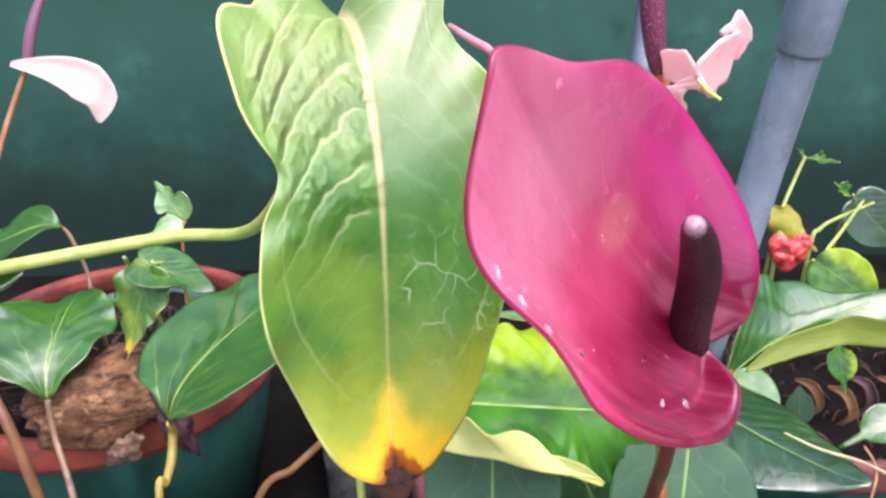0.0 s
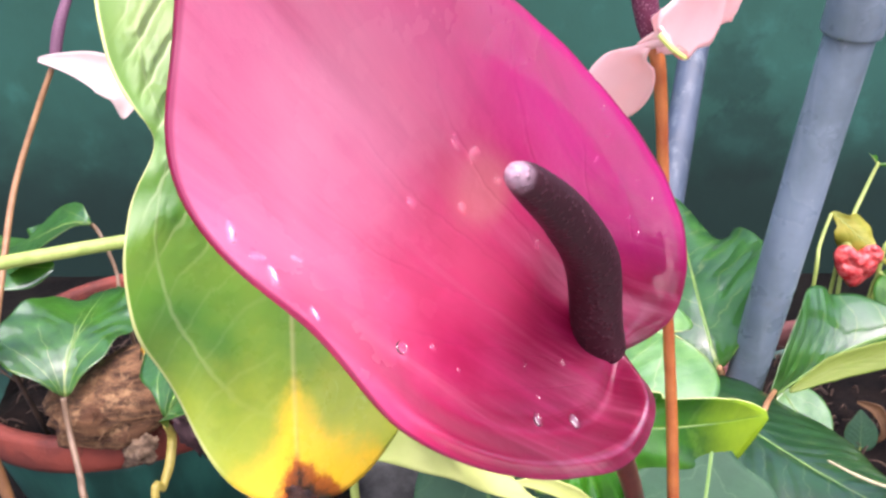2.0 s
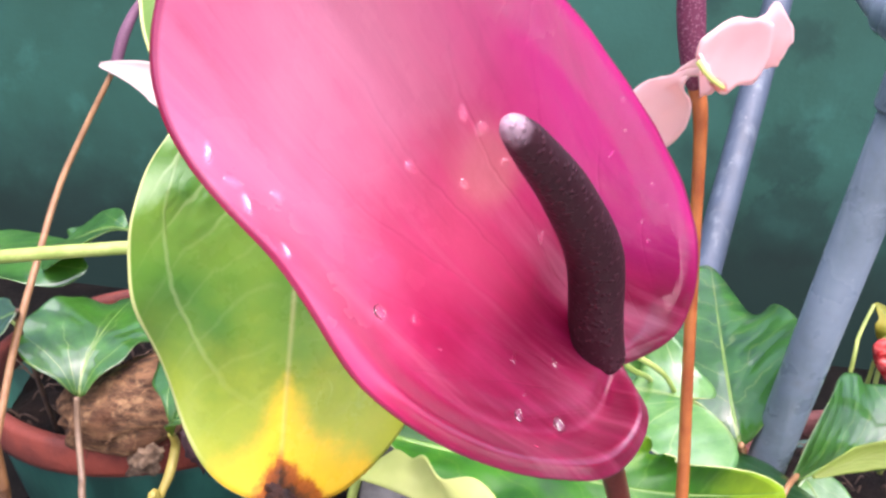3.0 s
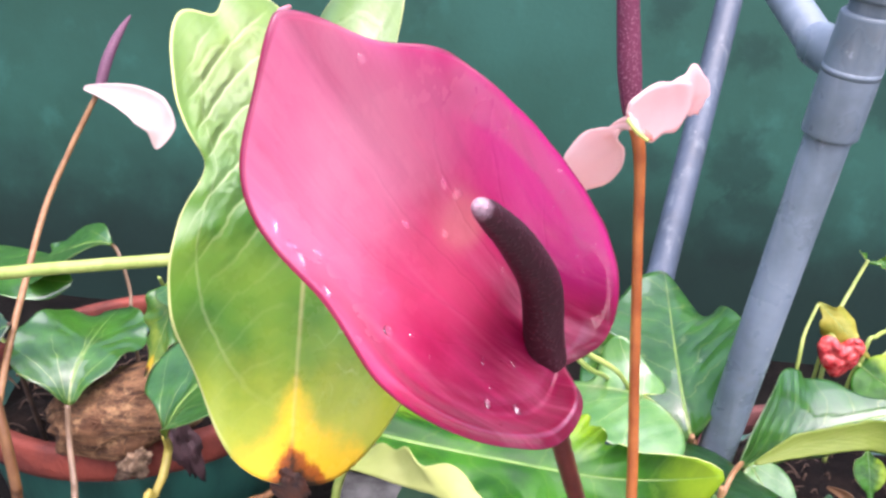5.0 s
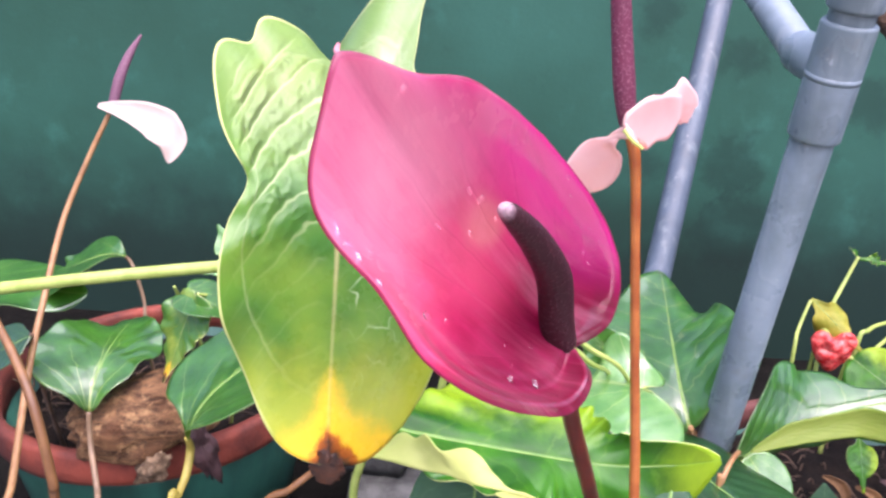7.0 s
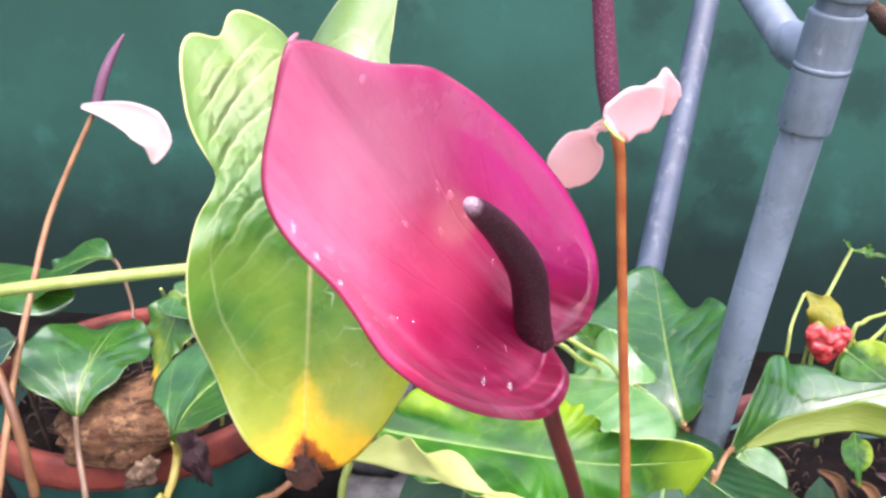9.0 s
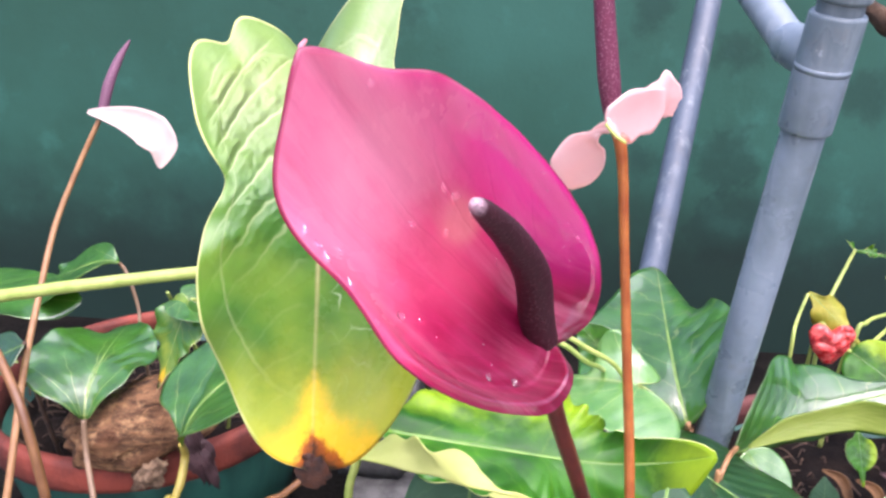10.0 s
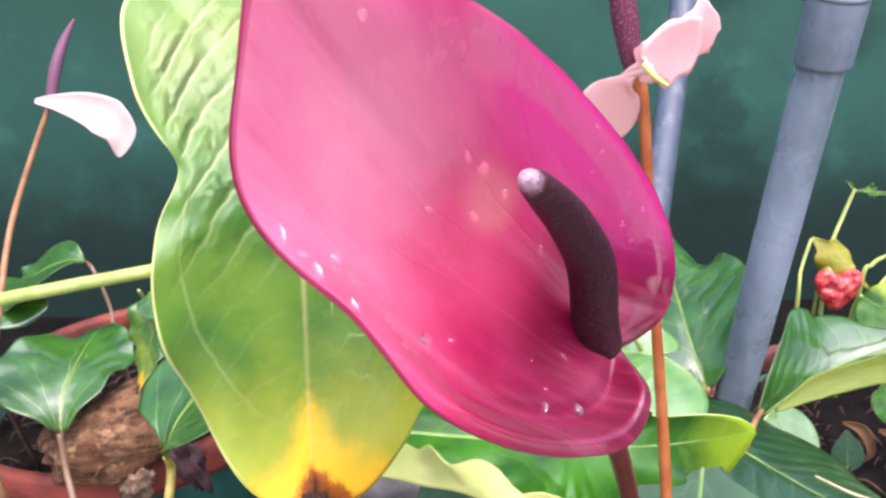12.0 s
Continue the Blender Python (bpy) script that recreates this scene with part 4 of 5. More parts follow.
tip_at = Surface(at=(-0.0228, 0.244, 0.6898), turn=(-37.8, 78.3, -106.2), length=0.0842,
               right=(1.2, 1.28, 1.13, 0.88, 0.74, 0.63, 0.64, 0.66, 0.93, 0.56), left=(1.2, 1.12, 0.89, 0.7, 0.52, 0.41, 0.62, 0.87, 0.74, 0.56),
               lift_right=(0.25, 0.07, -0.08, -0.15, -0.14, -0.14, -0.17, -0.28, -0.44, -0.69), lift_left=(0.25, 0.3, 0.2, 0.26, 0.19, 0.08, 0.01, -0.35, -0.54, -0.69), cup=(0, -0, -0, -0, 0)).place(0.0, 0.99)
rough_lump("dead_tip", (tip_at.x, tip_at.y, tip_at.z - 0.003), (0.0056, 0.0022, 0.0092), plain("dead_brown", "241209", "6a3816", 160, 0.6, 1.0, 0.003), big_leaf, seed=5, turn=(20, 8, 0), bumps=0.42, freq=9, label="shrivelled dark brown dead tip")
leaf("broad dark green glossy heart leaf over the planter", G3,
     ([(-0.376, 0.611, 0.335), (-0.3727, 0.6009, 0.3022), (-0.3547, 0.5727, 0.2787), (-0.3419, 0.5508, 0.2451), (-0.33, 0.53, 0.0)],
      [0.0026, 0.0028, 0.003, 0.0032, 0.004]), STEM_GREY, quilt=0.014, veins=7.0, ripple=0.02, ripples=11,
     at=(-0.3955, 0.6976, 0.3595), turn=(0.7, -6.2, 96.4), length=0.0750,
     right=(1.11, 0.97, 0.82, 0.84, 0.89, 0.94, 1.04, 1.1, 1.03, 0.93), left=(1.11, 0.95, 0.82, 0.77, 0.71, 0.73, 0.7, 0.8, 0.9, 0.93),
     lift_right=(-0.21, -0.14, -0.1, 0.09, 0.19, 0.19, 0.15, 0.07, -0.1, -0.42), lift_left=(-0.21, -0.02, 0.06, 0.08, 0, -0.05, 0.08, -0.03, -0.18, -0.42), cup=(0.02, -0.02, -0.01, 0.01, 0.02))
leaf("mid green glossy heart leaf in front of the planter", G3,
     ([(-0.216, 0.489, 0.401), (-0.2195, 0.4992, 0.3830), (-0.2199, 0.4876, 0.3667), (-0.2228, 0.4775, 0.3549), (-0.2278, 0.4664, 0.3273), (-0.24, 0.44, 0.0)],
      [0.0024, 0.0034, 0.0036, 0.003, 0.003, 0.004]), STEM_YELLOW, quilt=0.014, veins=7.0, ripple=0.012, ripples=9,
     at=(-0.1725, 0.5464, 0.4479), turn=(-8.5, -15.1, 45.1), length=0.0853,
     right=(0.83, 0.79, 0.74, 0.74, 0.77, 0.84, 0.96, 1.03, 0.91, 0.94), left=(0.83, 0.8, 0.78, 0.85, 1.01, 1.22, 1.40, 1.22, 1.02, 0.94),
     lift_right=(-0.09, 0.01, 0.08, 0.09, 0.03, 0.07, 0.02, -0.08, -0.18, -0.39), lift_left=(-0.09, -0.04, 0, 0.06, 0.13, 0.22, 0.24, 0.08, -0.2, -0.39), cup=(0, -0, 0, 0, -0))
leaf("small green leaf with yellow brown damaged edges", [YELLOWED, PALE, RIM],
     ([(-0.2800, 0.672, 0.4420), (-0.272, 0.70, 0.42), (-0.275, 0.74, 0.34), (-0.30, 0.77, 0.225)], [0.0016, 0.002, 0.002, 0.0026]), STEM_GREEN,
     quilt=0.02, ripple=0.05, ripples=9, spokes=96, rings=16,
     at=(-0.2923, 0.6565, 0.409), turn=(-12.6, 62.1, -124.4), length=0.0520,
     right=(1.11, 0.79, 0.59, 0.49, 0.49, 0.54, 0.64, 0.74, 0.76, 0.68), left=(1.11, 0.86, 0.67, 0.59, 0.59, 0.62, 0.71, 0.75, 0.81, 0.68),
     lift_right=(-0.03, 0.06, 0.08, 0.11, 0.08, 0.03, -0.01, -0.02, 0.01, -0), lift_left=(-0.03, -0.07, -0.1, -0.12, -0.1, -0.06, 0.01, -0.06, -0.06, -0), cup=(0, 0, 0, 0, 0))
leaf("small pale glossy leaf arching over the planter", [GLOSS, PALE, RIM_DARK],
     ([(-0.3100, 0.685, 0.442), (-0.312, 0.70, 0.42), (-0.315, 0.75, 0.33), (-0.33, 0.78, 0.225)], [0.0016, 0.002, 0.002, 0.0026]), STEM_GREEN,
     quilt=0.02, spokes=96, rings=16,
     at=(-0.2648, 0.6717, 0.4323), turn=(9.7, 15.6, -15.4), length=0.0471,
     right=(1.03, 0.84, 0.67, 0.6, 0.61, 0.67, 0.79, 0.91, 0.88, 0.6), left=(1.03, 0.85, 0.67, 0.59, 0.6, 0.65, 0.75, 0.84, 0.8, 0.6),
     lift_right=(-0.05, -0.03, -0.04, -0.06, -0.07, -0.06, -0.05, -0.03, -0.02, -0.06), lift_left=(-0.05, -0.05, 0.05, 0.16, 0.15, 0.11, 0.05, 0.01, -0.03, -0.06), cup=(0, 0, 0, 0, 0))
leaf("green heart leaf bent on a thin stalk near the wall", G3,
     ([(-0.4275, 0.81, 0.4186), (-0.4120, 0.7953, 0.4129), (-0.3990, 0.7865, 0.3747), (-0.3935, 0.7733, 0.3380), (-0.39, 0.78, 0.22)],
      [0.0022, 0.0022, 0.002, 0.002, 0.0026]), STEM_GREY, quilt=0.02, spokes=96, rings=16,
     at=(-0.4855, 0.808, 0.4081), turn=(-29.1, 27.4, 161.8), length=0.0783,
     right=(0.88, 0.78, 0.68, 0.66, 0.69, 0.73, 0.83, 0.97, 1.02, 0.85), left=(0.88, 0.62, 0.51, 0.48, 0.5, 0.52, 0.58, 0.68, 0.79, 0.85),
     lift_right=(0.13, 0.11, 0.08, 0.06, 0.07, 0.11, 0.15, 0.15, 0.01, -0.25), lift_left=(0.13, -0.1, 0.07, -0.02, -0.03, -0.03, -0.05, -0.07, -0.11, -0.25), cup=(0, 0, 0, 0, 0))
leaf("green heart leaf at the back of the planter", G3,
     ([(-0.645, 0.818, 0.379), (-0.63, 0.82, 0.32), (-0.56, 0.83, 0.225)], [0.002, 0.002, 0.0028]), STEM_GREEN, quilt=0.02, spokes=96, rings=16,
     at=(-0.5702, 0.7994, 0.3761), turn=(11.7, -4.9, -13.1), length=0.1041,
     right=(1.12, 0.89, 0.68, 0.6, 0.59, 0.62, 0.73, 0.88, 0.91, 0.74), left=(1.12, 0.98, 0.79, 0.66, 0.65, 0.68, 0.79, 0.91, 0.92, 0.74),
     lift_right=(0, 0.04, 0.02, -0.02, -0.06, -0.09, -0.07, -0.01, -0.01, -0.04), lift_left=(0, -0.1, -0.05, 0.1, 0.15, 0.12, 0.07, 0.03, -0.01, -0.04), cup=(0, 0, 0, 0, 0))
leaf("upright dark green glossy leaf behind the flower stalk", [GLOSS_PLAIN, PALE, RIM_DARK],
     ([(0.195, 0.611, 0.373), (0.2000, 0.6300, 0.3454), (0.2050, 0.6400, 0.3230), (0.21, 0.65, 0.0)], [0.0024, 0.003, 0.003, 0.004]), STEM_TAN,
     quilt=0.03, veins=7.0, ripple=0.02, ripples=7,
     at=(0.1875, 0.7018, 0.405), turn=(-21.2, -13.2, 90.5), length=0.1154,
     right=(1.17, 1.04, 0.88, 0.8, 0.78, 0.78, 0.86, 0.94, 0.91, 0.7), left=(1.17, 0.85, 0.63, 0.59, 0.58, 0.56, 0.55, 0.62, 0.71, 0.7),
     lift_right=(-0.05, 0.06, 0.1, 0.09, 0.07, 0.04, 0.01, -0.04, -0.12, -0.25), lift_left=(-0.05, -0.14, -0.17, 0.02, 0.1, 0.1, 0.12, 0.05, -0.09, -0.25), cup=(0, 0, -0, -0, -0))
wet_leaf = leaf("wet glossy green leaf with its lower margin folded over", [GLOSS_PLAIN, PALE, RIM_DARK],
     ([(0.233, 0.589, 0.366), (0.2218, 0.5684, 0.3691), (0.2120, 0.5500, 0.3600), (0.2083, 0.5450, 0.3400), (0.20, 0.54, 0.0)],
      [0.0022, 0.0022, 0.0022, 0.0024, 0.004]), STEM_TAN, quilt=0.01, veins=7.0, lean=(0.24, 0.70, -0.43),
     at=(0.2926, 0.6519, 0.3531), turn=(90.8, -12.3, 35.3), length=0.1443,
     right=(0.96, 0.61, 0.48, 0.38, 0.45, 0.57, 0.68, 0.68, 0.59, 0.4), left=(0.96, 0.61, 0.45, 0.41, 0.42, 0.46, 0.57, 0.64, 0.59, 0.4),
     lift_right=(0.29, 0.11, -0.1, -0.17, -0.12, -0.07, 0.09, 0.14, 0.09, -0.05), lift_left=(0.29, 0.47, 0.14, -0, -0.2, -0.3, -0.24, -0.16, -0.1, -0.05), cup=(0, 0, 0, 0, 0))
fresh_leaf = leaf("large fresh green wet leaf with a folded pale margin", [FRESH, LIME, RIM],
     ([(-0.045, 0.4295, 0.4712), (-0.06, 0.43, 0.44), (-0.07, 0.44, 0.35), (-0.05, 0.46, 0.0)], [0.003, 0.003, 0.003, 0.004]), STEM_GREEN,
     rings=36, spokes=220, quilt=0.03, veins=6.0, ripple=0.04, ripples=19, nick=[(20, 3, 0.14), (40, 4, 0.12), (8, 2.5, 0.1), (-30, 5, 0.1), (62, 5, 0.08), (52, 1.5, 0.08), (31, 1.5, 0.08), (14, 1.5, 0.1), (76, 2, 0.07), (-12, 2, 0.08)],
     at=(0.0707, 0.4181, 0.4615), turn=(28.6, 9.4, 8.2), length=0.1396,
     right=(0.74, 0.43, 0.34, 0.34, 0.39, 0.46, 0.56, 0.66, 0.74, 0.81), left=(0.74, 0.67, 0.47, 0.38, 0.32, 0.32, 0.37, 0.48, 0.68, 0.81),
     lift_right=(0.16, 0.19, 0.07, 0.02, -0.02, -0.06, -0.13, -0.12, -0.04, 0.08), lift_left=(0.16, -0.05, -0.17, -0.24, -0.12, 0.01, 0.1, 0.14, 0.11, 0.08), cup=(-0, -0, 0, 0, 0))
leaf("pale glossy leaf behind the magenta flower", [WETPALE, PALE, RIM],
     ([(0.133, 0.535, 0.445), (0.14, 0.535, 0.42), (0.15, 0.53, 0.3), (0.15, 0.53, 0.0)], [0.003, 0.003, 0.003, 0.004]), STEM_GREEN, quilt=0.012, veins=7.0,
     at=(0.1012, 0.5327, 0.4566), turn=(-8.8, 14.9, 162.7), length=0.0633,
     right=(1.27, 0.89, 0.64, 0.57, 0.61, 0.72, 1.03, 1.32, 1, 0.54), left=(1.27, 0.82, 0.54, 0.41, 0.38, 0.45, 0.6, 0.71, 0.81, 0.54),
     lift_right=(0.25, 0.23, 0.24, 0.22, 0.18, 0.09, -0.17, -0.37, -0.26, -0.09), lift_left=(0.25, 0.09, -0.16, -0.35, -0.31, 0.18, 0.35, 0, -0.22, -0.09), cup=(0, 0, 0, 0, 0))
leaf("broad deep green leaf low beside the pipe", D3,
     ([(0.1735, 0.578, 0.36), (0.17, 0.58, 0.33), (0.17, 0.57, 0.2), (0.17, 0.56, 0.0)], [0.003, 0.003, 0.003, 0.004]), STEM_GREEN, quilt=0.02, veins=10.0,
     at=(0.222, 0.5275, 0.3601), turn=(-1.1, 3.9, -49.5), length=0.0987,
     right=(1.07, 0.87, 0.73, 0.67, 0.68, 0.71, 0.79, 0.91, 0.91, 0.74), left=(1.07, 0.89, 0.74, 0.69, 0.7, 0.74, 0.84, 0.94, 0.93, 0.74),
     lift_right=(0.16, 0.1, 0.03, -0.08, -0.14, -0.17, -0.18, -0.07, 0.02, 0.08), lift_left=(0.16, 0.02, -0.03, -0.04, -0.04, -0.02, -0.01, 0.01, 0.04, 0.08), cup=(0, 0, 0, 0, 0))

for pts in ([(-0.03, 0.50, 0.0), (-0.02, 0.50, 0.42), (0.02, 0.50, 0.515), (0.0737, 0.502, 0.5084), (0.0973, 0.508, 0.4940), (0.118, 0.520, 0.476), (0.133, 0.537, 0.446)],
            [(-0.02, 0.515, 0.0), (-0.01, 0.515, 0.40), (0.02, 0.515, 0.500), (0.0730, 0.515, 0.4955), (0.0966, 0.520, 0.4775), (0.110, 0.535, 0.4642), (0.12, 0.56, 0.440)]):
    tagged(tube("leaf_stalk", pts, [0.004, 0.003, 0.002, 0.002, 0.002, 0.0018, 0.0016], STEM_GREEN, sides=12), "pale yellow green stalk crossing behind the magenta flower", "stalk", "stalks behind the magenta flower")
small_leaf("small glossy green leaf behind the magenta flower", G3, (0.121, 0.56, 0.4565), (0.0850, 0.555, 0.5000), (-0.2, -0.8, 0.6), 0.7, 0.1,
           ([(0.121, 0.56, 0.4565), (0.13, 0.565, 0.42), (0.14, 0.57, 0.0)], [0.002, 0.002, 0.004]), STEM_GREEN, ripple=0.03, ripples=7)

# low strap-like leaves under the fresh leaf
small_leaf("grey green leaf hanging under the fresh leaf", [GREY, PALE, RIM_DARK], (0.0215, 0.425, 0.475), (0.0165, 0.340, 0.335), (0, -0.8, 0.5), 0.62, 0.04,
           ([(0.0215, 0.425, 0.475), (0.03, 0.45, 0.44), (0.03, 0.46, 0.2), (0.03, 0.46, 0.0)], [0.002, 0.002, 0.003, 0.004]), STEM_GREEN)
small_leaf("grey green upright leaf low among the stalks", [GREY, PALE, RIM_DARK], (0.150, 0.428, 0.452), (0.118, 0.325, 0.325), (0, -0.75, 0.6), 0.66, 0.05,
           ([(0.150, 0.428, 0.452), (0.16, 0.45, 0.42), (0.16, 0.46, 0.2), (0.16, 0.46, 0.0)], [0.002, 0.002, 0.003, 0.004]), STEM_GREEN)
small_leaf("deep green leaf in the shade of the clump", D3, (0.06, 0.52, 0.42), (0.11, 0.44, 0.32), (0, -0.6, 0.8), 0.9, 0.05,
           ([(0.06, 0.52, 0.42), (0.05, 0.53, 0.3), (0.05, 0.54, 0.0)], [0.002, 0.002, 0.004]), STEM_GREEN)
small_leaf("pale leaf under the folded glossy leaf", [WETPALE, PALE, RIM], (0.2505, 0.6257, 0.3422), (0.2926, 0.5886, 0.2851), (0.1, -0.6, 0.8), 0.75, 0.05,
           ([(0.2505, 0.6257, 0.3422), (0.25, 0.64, 0.30), (0.25, 0.64, 0.0)], [0.002, 0.002, 0.003]), STEM_GREEN)
small_leaf("tiny rounded grey green leaf over the roots", [GREY, PALE, RIM_DARK], (0.3657, 0.7217, 0.2073), (0.3665, 0.7353, 0.2427), (0, -0.8, 0.5), 1.0, 0.05,
           ([(0.3657, 0.7217, 0.2073), (0.366, 0.724, 0.18)], [0.001, 0.001]), STEM_GREEN)
small_leaf("narrow green leaf over the root litter", G3, (0.3921, 0.5775, 0.3322), (0.3201, 0.5602, 0.3029), (0, -0.5, 0.8), 0.5, 0.1,
           ([(0.3464, 0.5614, 0.3053), (0.352, 0.545, 0.29), (0.3430, 0.5288, 0.2447), (0.34, 0.52, 0.0)], [0.001, 0.0012, 0.0012, 0.002]), STEM_TAN)
small_leaf("narrow green leaf tip hanging under the folded leaf", [FRESH, PALE, RIM], (0.3600, 0.6655, 0.3445), (0.3626, 0.6323, 0.3006), (0, -0.9, 0.4), 0.6, 0.05)
small_leaf("ragged green leaf behind the red flower", [FRESH, PALE, RIM_DARK], (0.4251, 0.8823, 0.3185), (0.4969, 0.8181, 0.2799), (-0.1, -0.8, 0.5), 0.8, 0.05,
           ([(0.4251, 0.8823, 0.3185), (0.42, 0.89, 0.29), (0.41, 0.88, 0.185)], [0.002, 0.002, 0.003]), STEM_GREEN, ripple=0.02, ripples=9)
small_leaf("dark green leaf near the wall", D3, (0.6093, 1.1796, 0.2645), (0.6930, 1.1564, 0.1848), (-0.1, -0.8, 0.5), 0.9, 0.05,
           ([(0.6093, 1.1796, 0.2645), (0.60, 1.19, 0.2), (0.60, 1.2, 0.0)], [0.002, 0.002, 0.003]), STEM_GREEN)
small_leaf("chewed green leaf with large holes near the wall", [WETPALE, PALE, RIM_DARK], (-0.3229, 0.8983, 0.3817), (-0.3604, 0.9183, 0.4287), (0, -0.9, 0.4), 0.8, 0.1,
           ([(-0.3229, 0.8983, 0.3817), (-0.3270, 0.888, 0.360), (-0.335, 0.87, 0.225)], [0.0014, 0.0014, 0.002]), STEM_TAN, nick=[(-60, 14, 0.7), (120, 16, 0.6)])
small_leaf("chewed green leaf scrap near the wall", [WETPALE, PALE, RIM_DARK], (-0.3229, 0.8963, 0.3817), (-0.3659, 0.8745, 0.3746), (0, -0.8, 0.6), 0.7, 0.1)
small_leaf("dark leaf low beside the stalks", D3, (-0.425, 0.6154, 0.414), (-0.50, 0.6022, 0.3732), (0, -0.5, 0.9), 0.7, 0.05,
           ([(-0.425, 0.6154, 0.414), (-0.46, 0.66, 0.36), (-0.47, 0.70, 0.225)], [0.002, 0.002, 0.003]), BARK)

tube_thing = lambda name, label, cat, pts, rad, mat: tagged(tube(name, pts, rad, mat, sides=12), label, cat)
tube_thing("flower_stalk", "thick tan orange stalk in front of the planter", "stalk",
           [(-0.3296, 0.4378, 0.5578), (-0.3096, 0.4178, 0.5378), (-0.2805, 0.3928, 0.5195), (-0.2571, 0.3711, 0.4971), (-0.2448, 0.3593, 0.4478), (-0.2487, 0.3638, 0.4041), (-0.26, 0.38, 0.0)],
           [0.0022, 0.0026, 0.0030, 0.0032, 0.0032, 0.0032, 0.004], STEM_BROWN)
tube_thing("leaf_stalk", "orange brown stalk leaning behind the yellowing leaf", "stalk",
           [(-0.25, 0.42, 0.0), (-0.19, 0.422, 0.25), (-0.1387, 0.4236, 0.3851), (-0.1129, 0.4254, 0.4099), (-0.0985, 0.4312, 0.4209), (-0.0741, 0.4368, 0.4420)],
           [0.003, 0.003, 0.0027, 0.0026, 0.0025, 0.0024], STEM_BROWN)
tube_thing("dry_twig", "thin pale dry twig lying on the dark leaf", "twig",
           [(0.2395, 0.4862, 0.3831), (0.2651, 0.4809, 0.3715), (0.3031, 0.4843, 0.3543), (0.3324, 0.4769, 0.3382), (0.36, 0.48, 0.30)], [0.0008, 0.0012, 0.0012, 0.0012, 0.0012], TWIG)


# ---------------------------------------------------------------- flowers
flower = thing("magenta_anthurium", "large glossy magenta anthurium flower wet with drops, plum spadix", "flower", (0.0660, 0.1840, 0.6620))
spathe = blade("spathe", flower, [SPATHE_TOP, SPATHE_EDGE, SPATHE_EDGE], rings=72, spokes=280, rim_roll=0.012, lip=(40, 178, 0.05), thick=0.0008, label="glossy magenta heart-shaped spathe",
     at=(0.0522, 0.153, 0.6968), turn=(-45.6, -29.7, 175.7), length=0.0663,
     right=(0.99, 0.95, 0.91, 0.69, 0.61, 0.55, 0.53, 0.54, 0.47, 0.37), left=(0.99, 0.82, 0.668, 0.558, 0.484, 0.447, 0.45, 0.452, 0.44, 0.37),
     lift_right=(0.72, 0.63, 0.5, 0.37, 0.21, 0.07, -0.07, -0.2, -0.28, -0.46), lift_left=(0.72, 0.58, 0.52, 0.33, 0.13, -0, -0.11, -0.2, -0.31, -0.46), cup=(-0.29, -0.04, 0.03, 0.03, -0.05))
tube("spathe_tip", [(0.0084, 0.1252, 0.7556), (0.0074, 0.1285, 0.7560), (0.0053, 0.1356, 0.7557), (0.0013, 0.1530, 0.7548)], [0.0005, 0.0007, 0.0007, 0.0005],
     plain("faded_tip", "b86a74", "d08c90", 80, 0.5, 0.2), flower, "faded pinkish brown drawn-out tip")
tube("spadix", [(0.0608, 0.1718, 0.6680), (0.0606, 0.1712, 0.6694), (0.0589, 0.1680, 0.6779), (0.0572, 0.1600, 0.6942), (0.0521, 0.1460, 0.7088), (0.0472, 0.1340, 0.7187), (0.0452, 0.1290, 0.7223), (0.0444, 0.1270, 0.7236), (0.0441, 0.1264, 0.7240)],
     [0.0038, 0.0047, 0.0051, 0.0050, 0.0041, 0.0030, 0.0022, 0.0013, 0.0003], SPADIX_DARK, flower, "dark plum spadix", sides=28, per=10)
tube("stalk", [(0.0628, 0.1735, 0.6640), (0.0640, 0.1800, 0.6540), (0.0665, 0.1960, 0.6300), (0.0791, 0.2439, 0.5663), (0.0881, 0.2841, 0.5131), (0.1009, 0.3500, 0.3989), (0.11, 0.40, 0.0)],
     [0.0018, 0.0026, 0.003, 0.0032, 0.0033, 0.0034, 0.004], STEM_RED, flower, "dark red stalk")

right_flower = thing("pink_anthurium", "pale pink anthurium flower with twisted spathe and long purple spadix", "flower", (0.0898, 0.3223, 0.6936))
tube("stalk", [(0.0933, 0.3625, 0.6903), (0.0962, 0.3620, 0.6815), (0.0990, 0.3660, 0.6638), (0.1024, 0.3700, 0.6291), (0.1092, 0.3760, 0.5601), (0.1176, 0.3800, 0.4714), (0.1296, 0.383, 0.30), (0.1476, 0.390, 0.0)],
     [0.0034, 0.0030, 0.0026, 0.0025, 0.0027, 0.0031, 0.0036, 0.004], STEM_ORANGE, right_flower, "orange brown stalk")
tube("spadix", [(0.0936, 0.3620, 0.6888), (0.0914, 0.3610, 0.6975), (0.0882, 0.3600, 0.7153), (0.0833, 0.3600, 0.7540), (0.0809, 0.3610, 0.7832), (0.0809, 0.3610, 0.8032)],
     [0.0030, 0.0046, 0.0054, 0.0047, 0.0032, 0.0010], SPADIX_PLUM, right_flower, "long purple spadix with pale dots", sides=24, per=10)
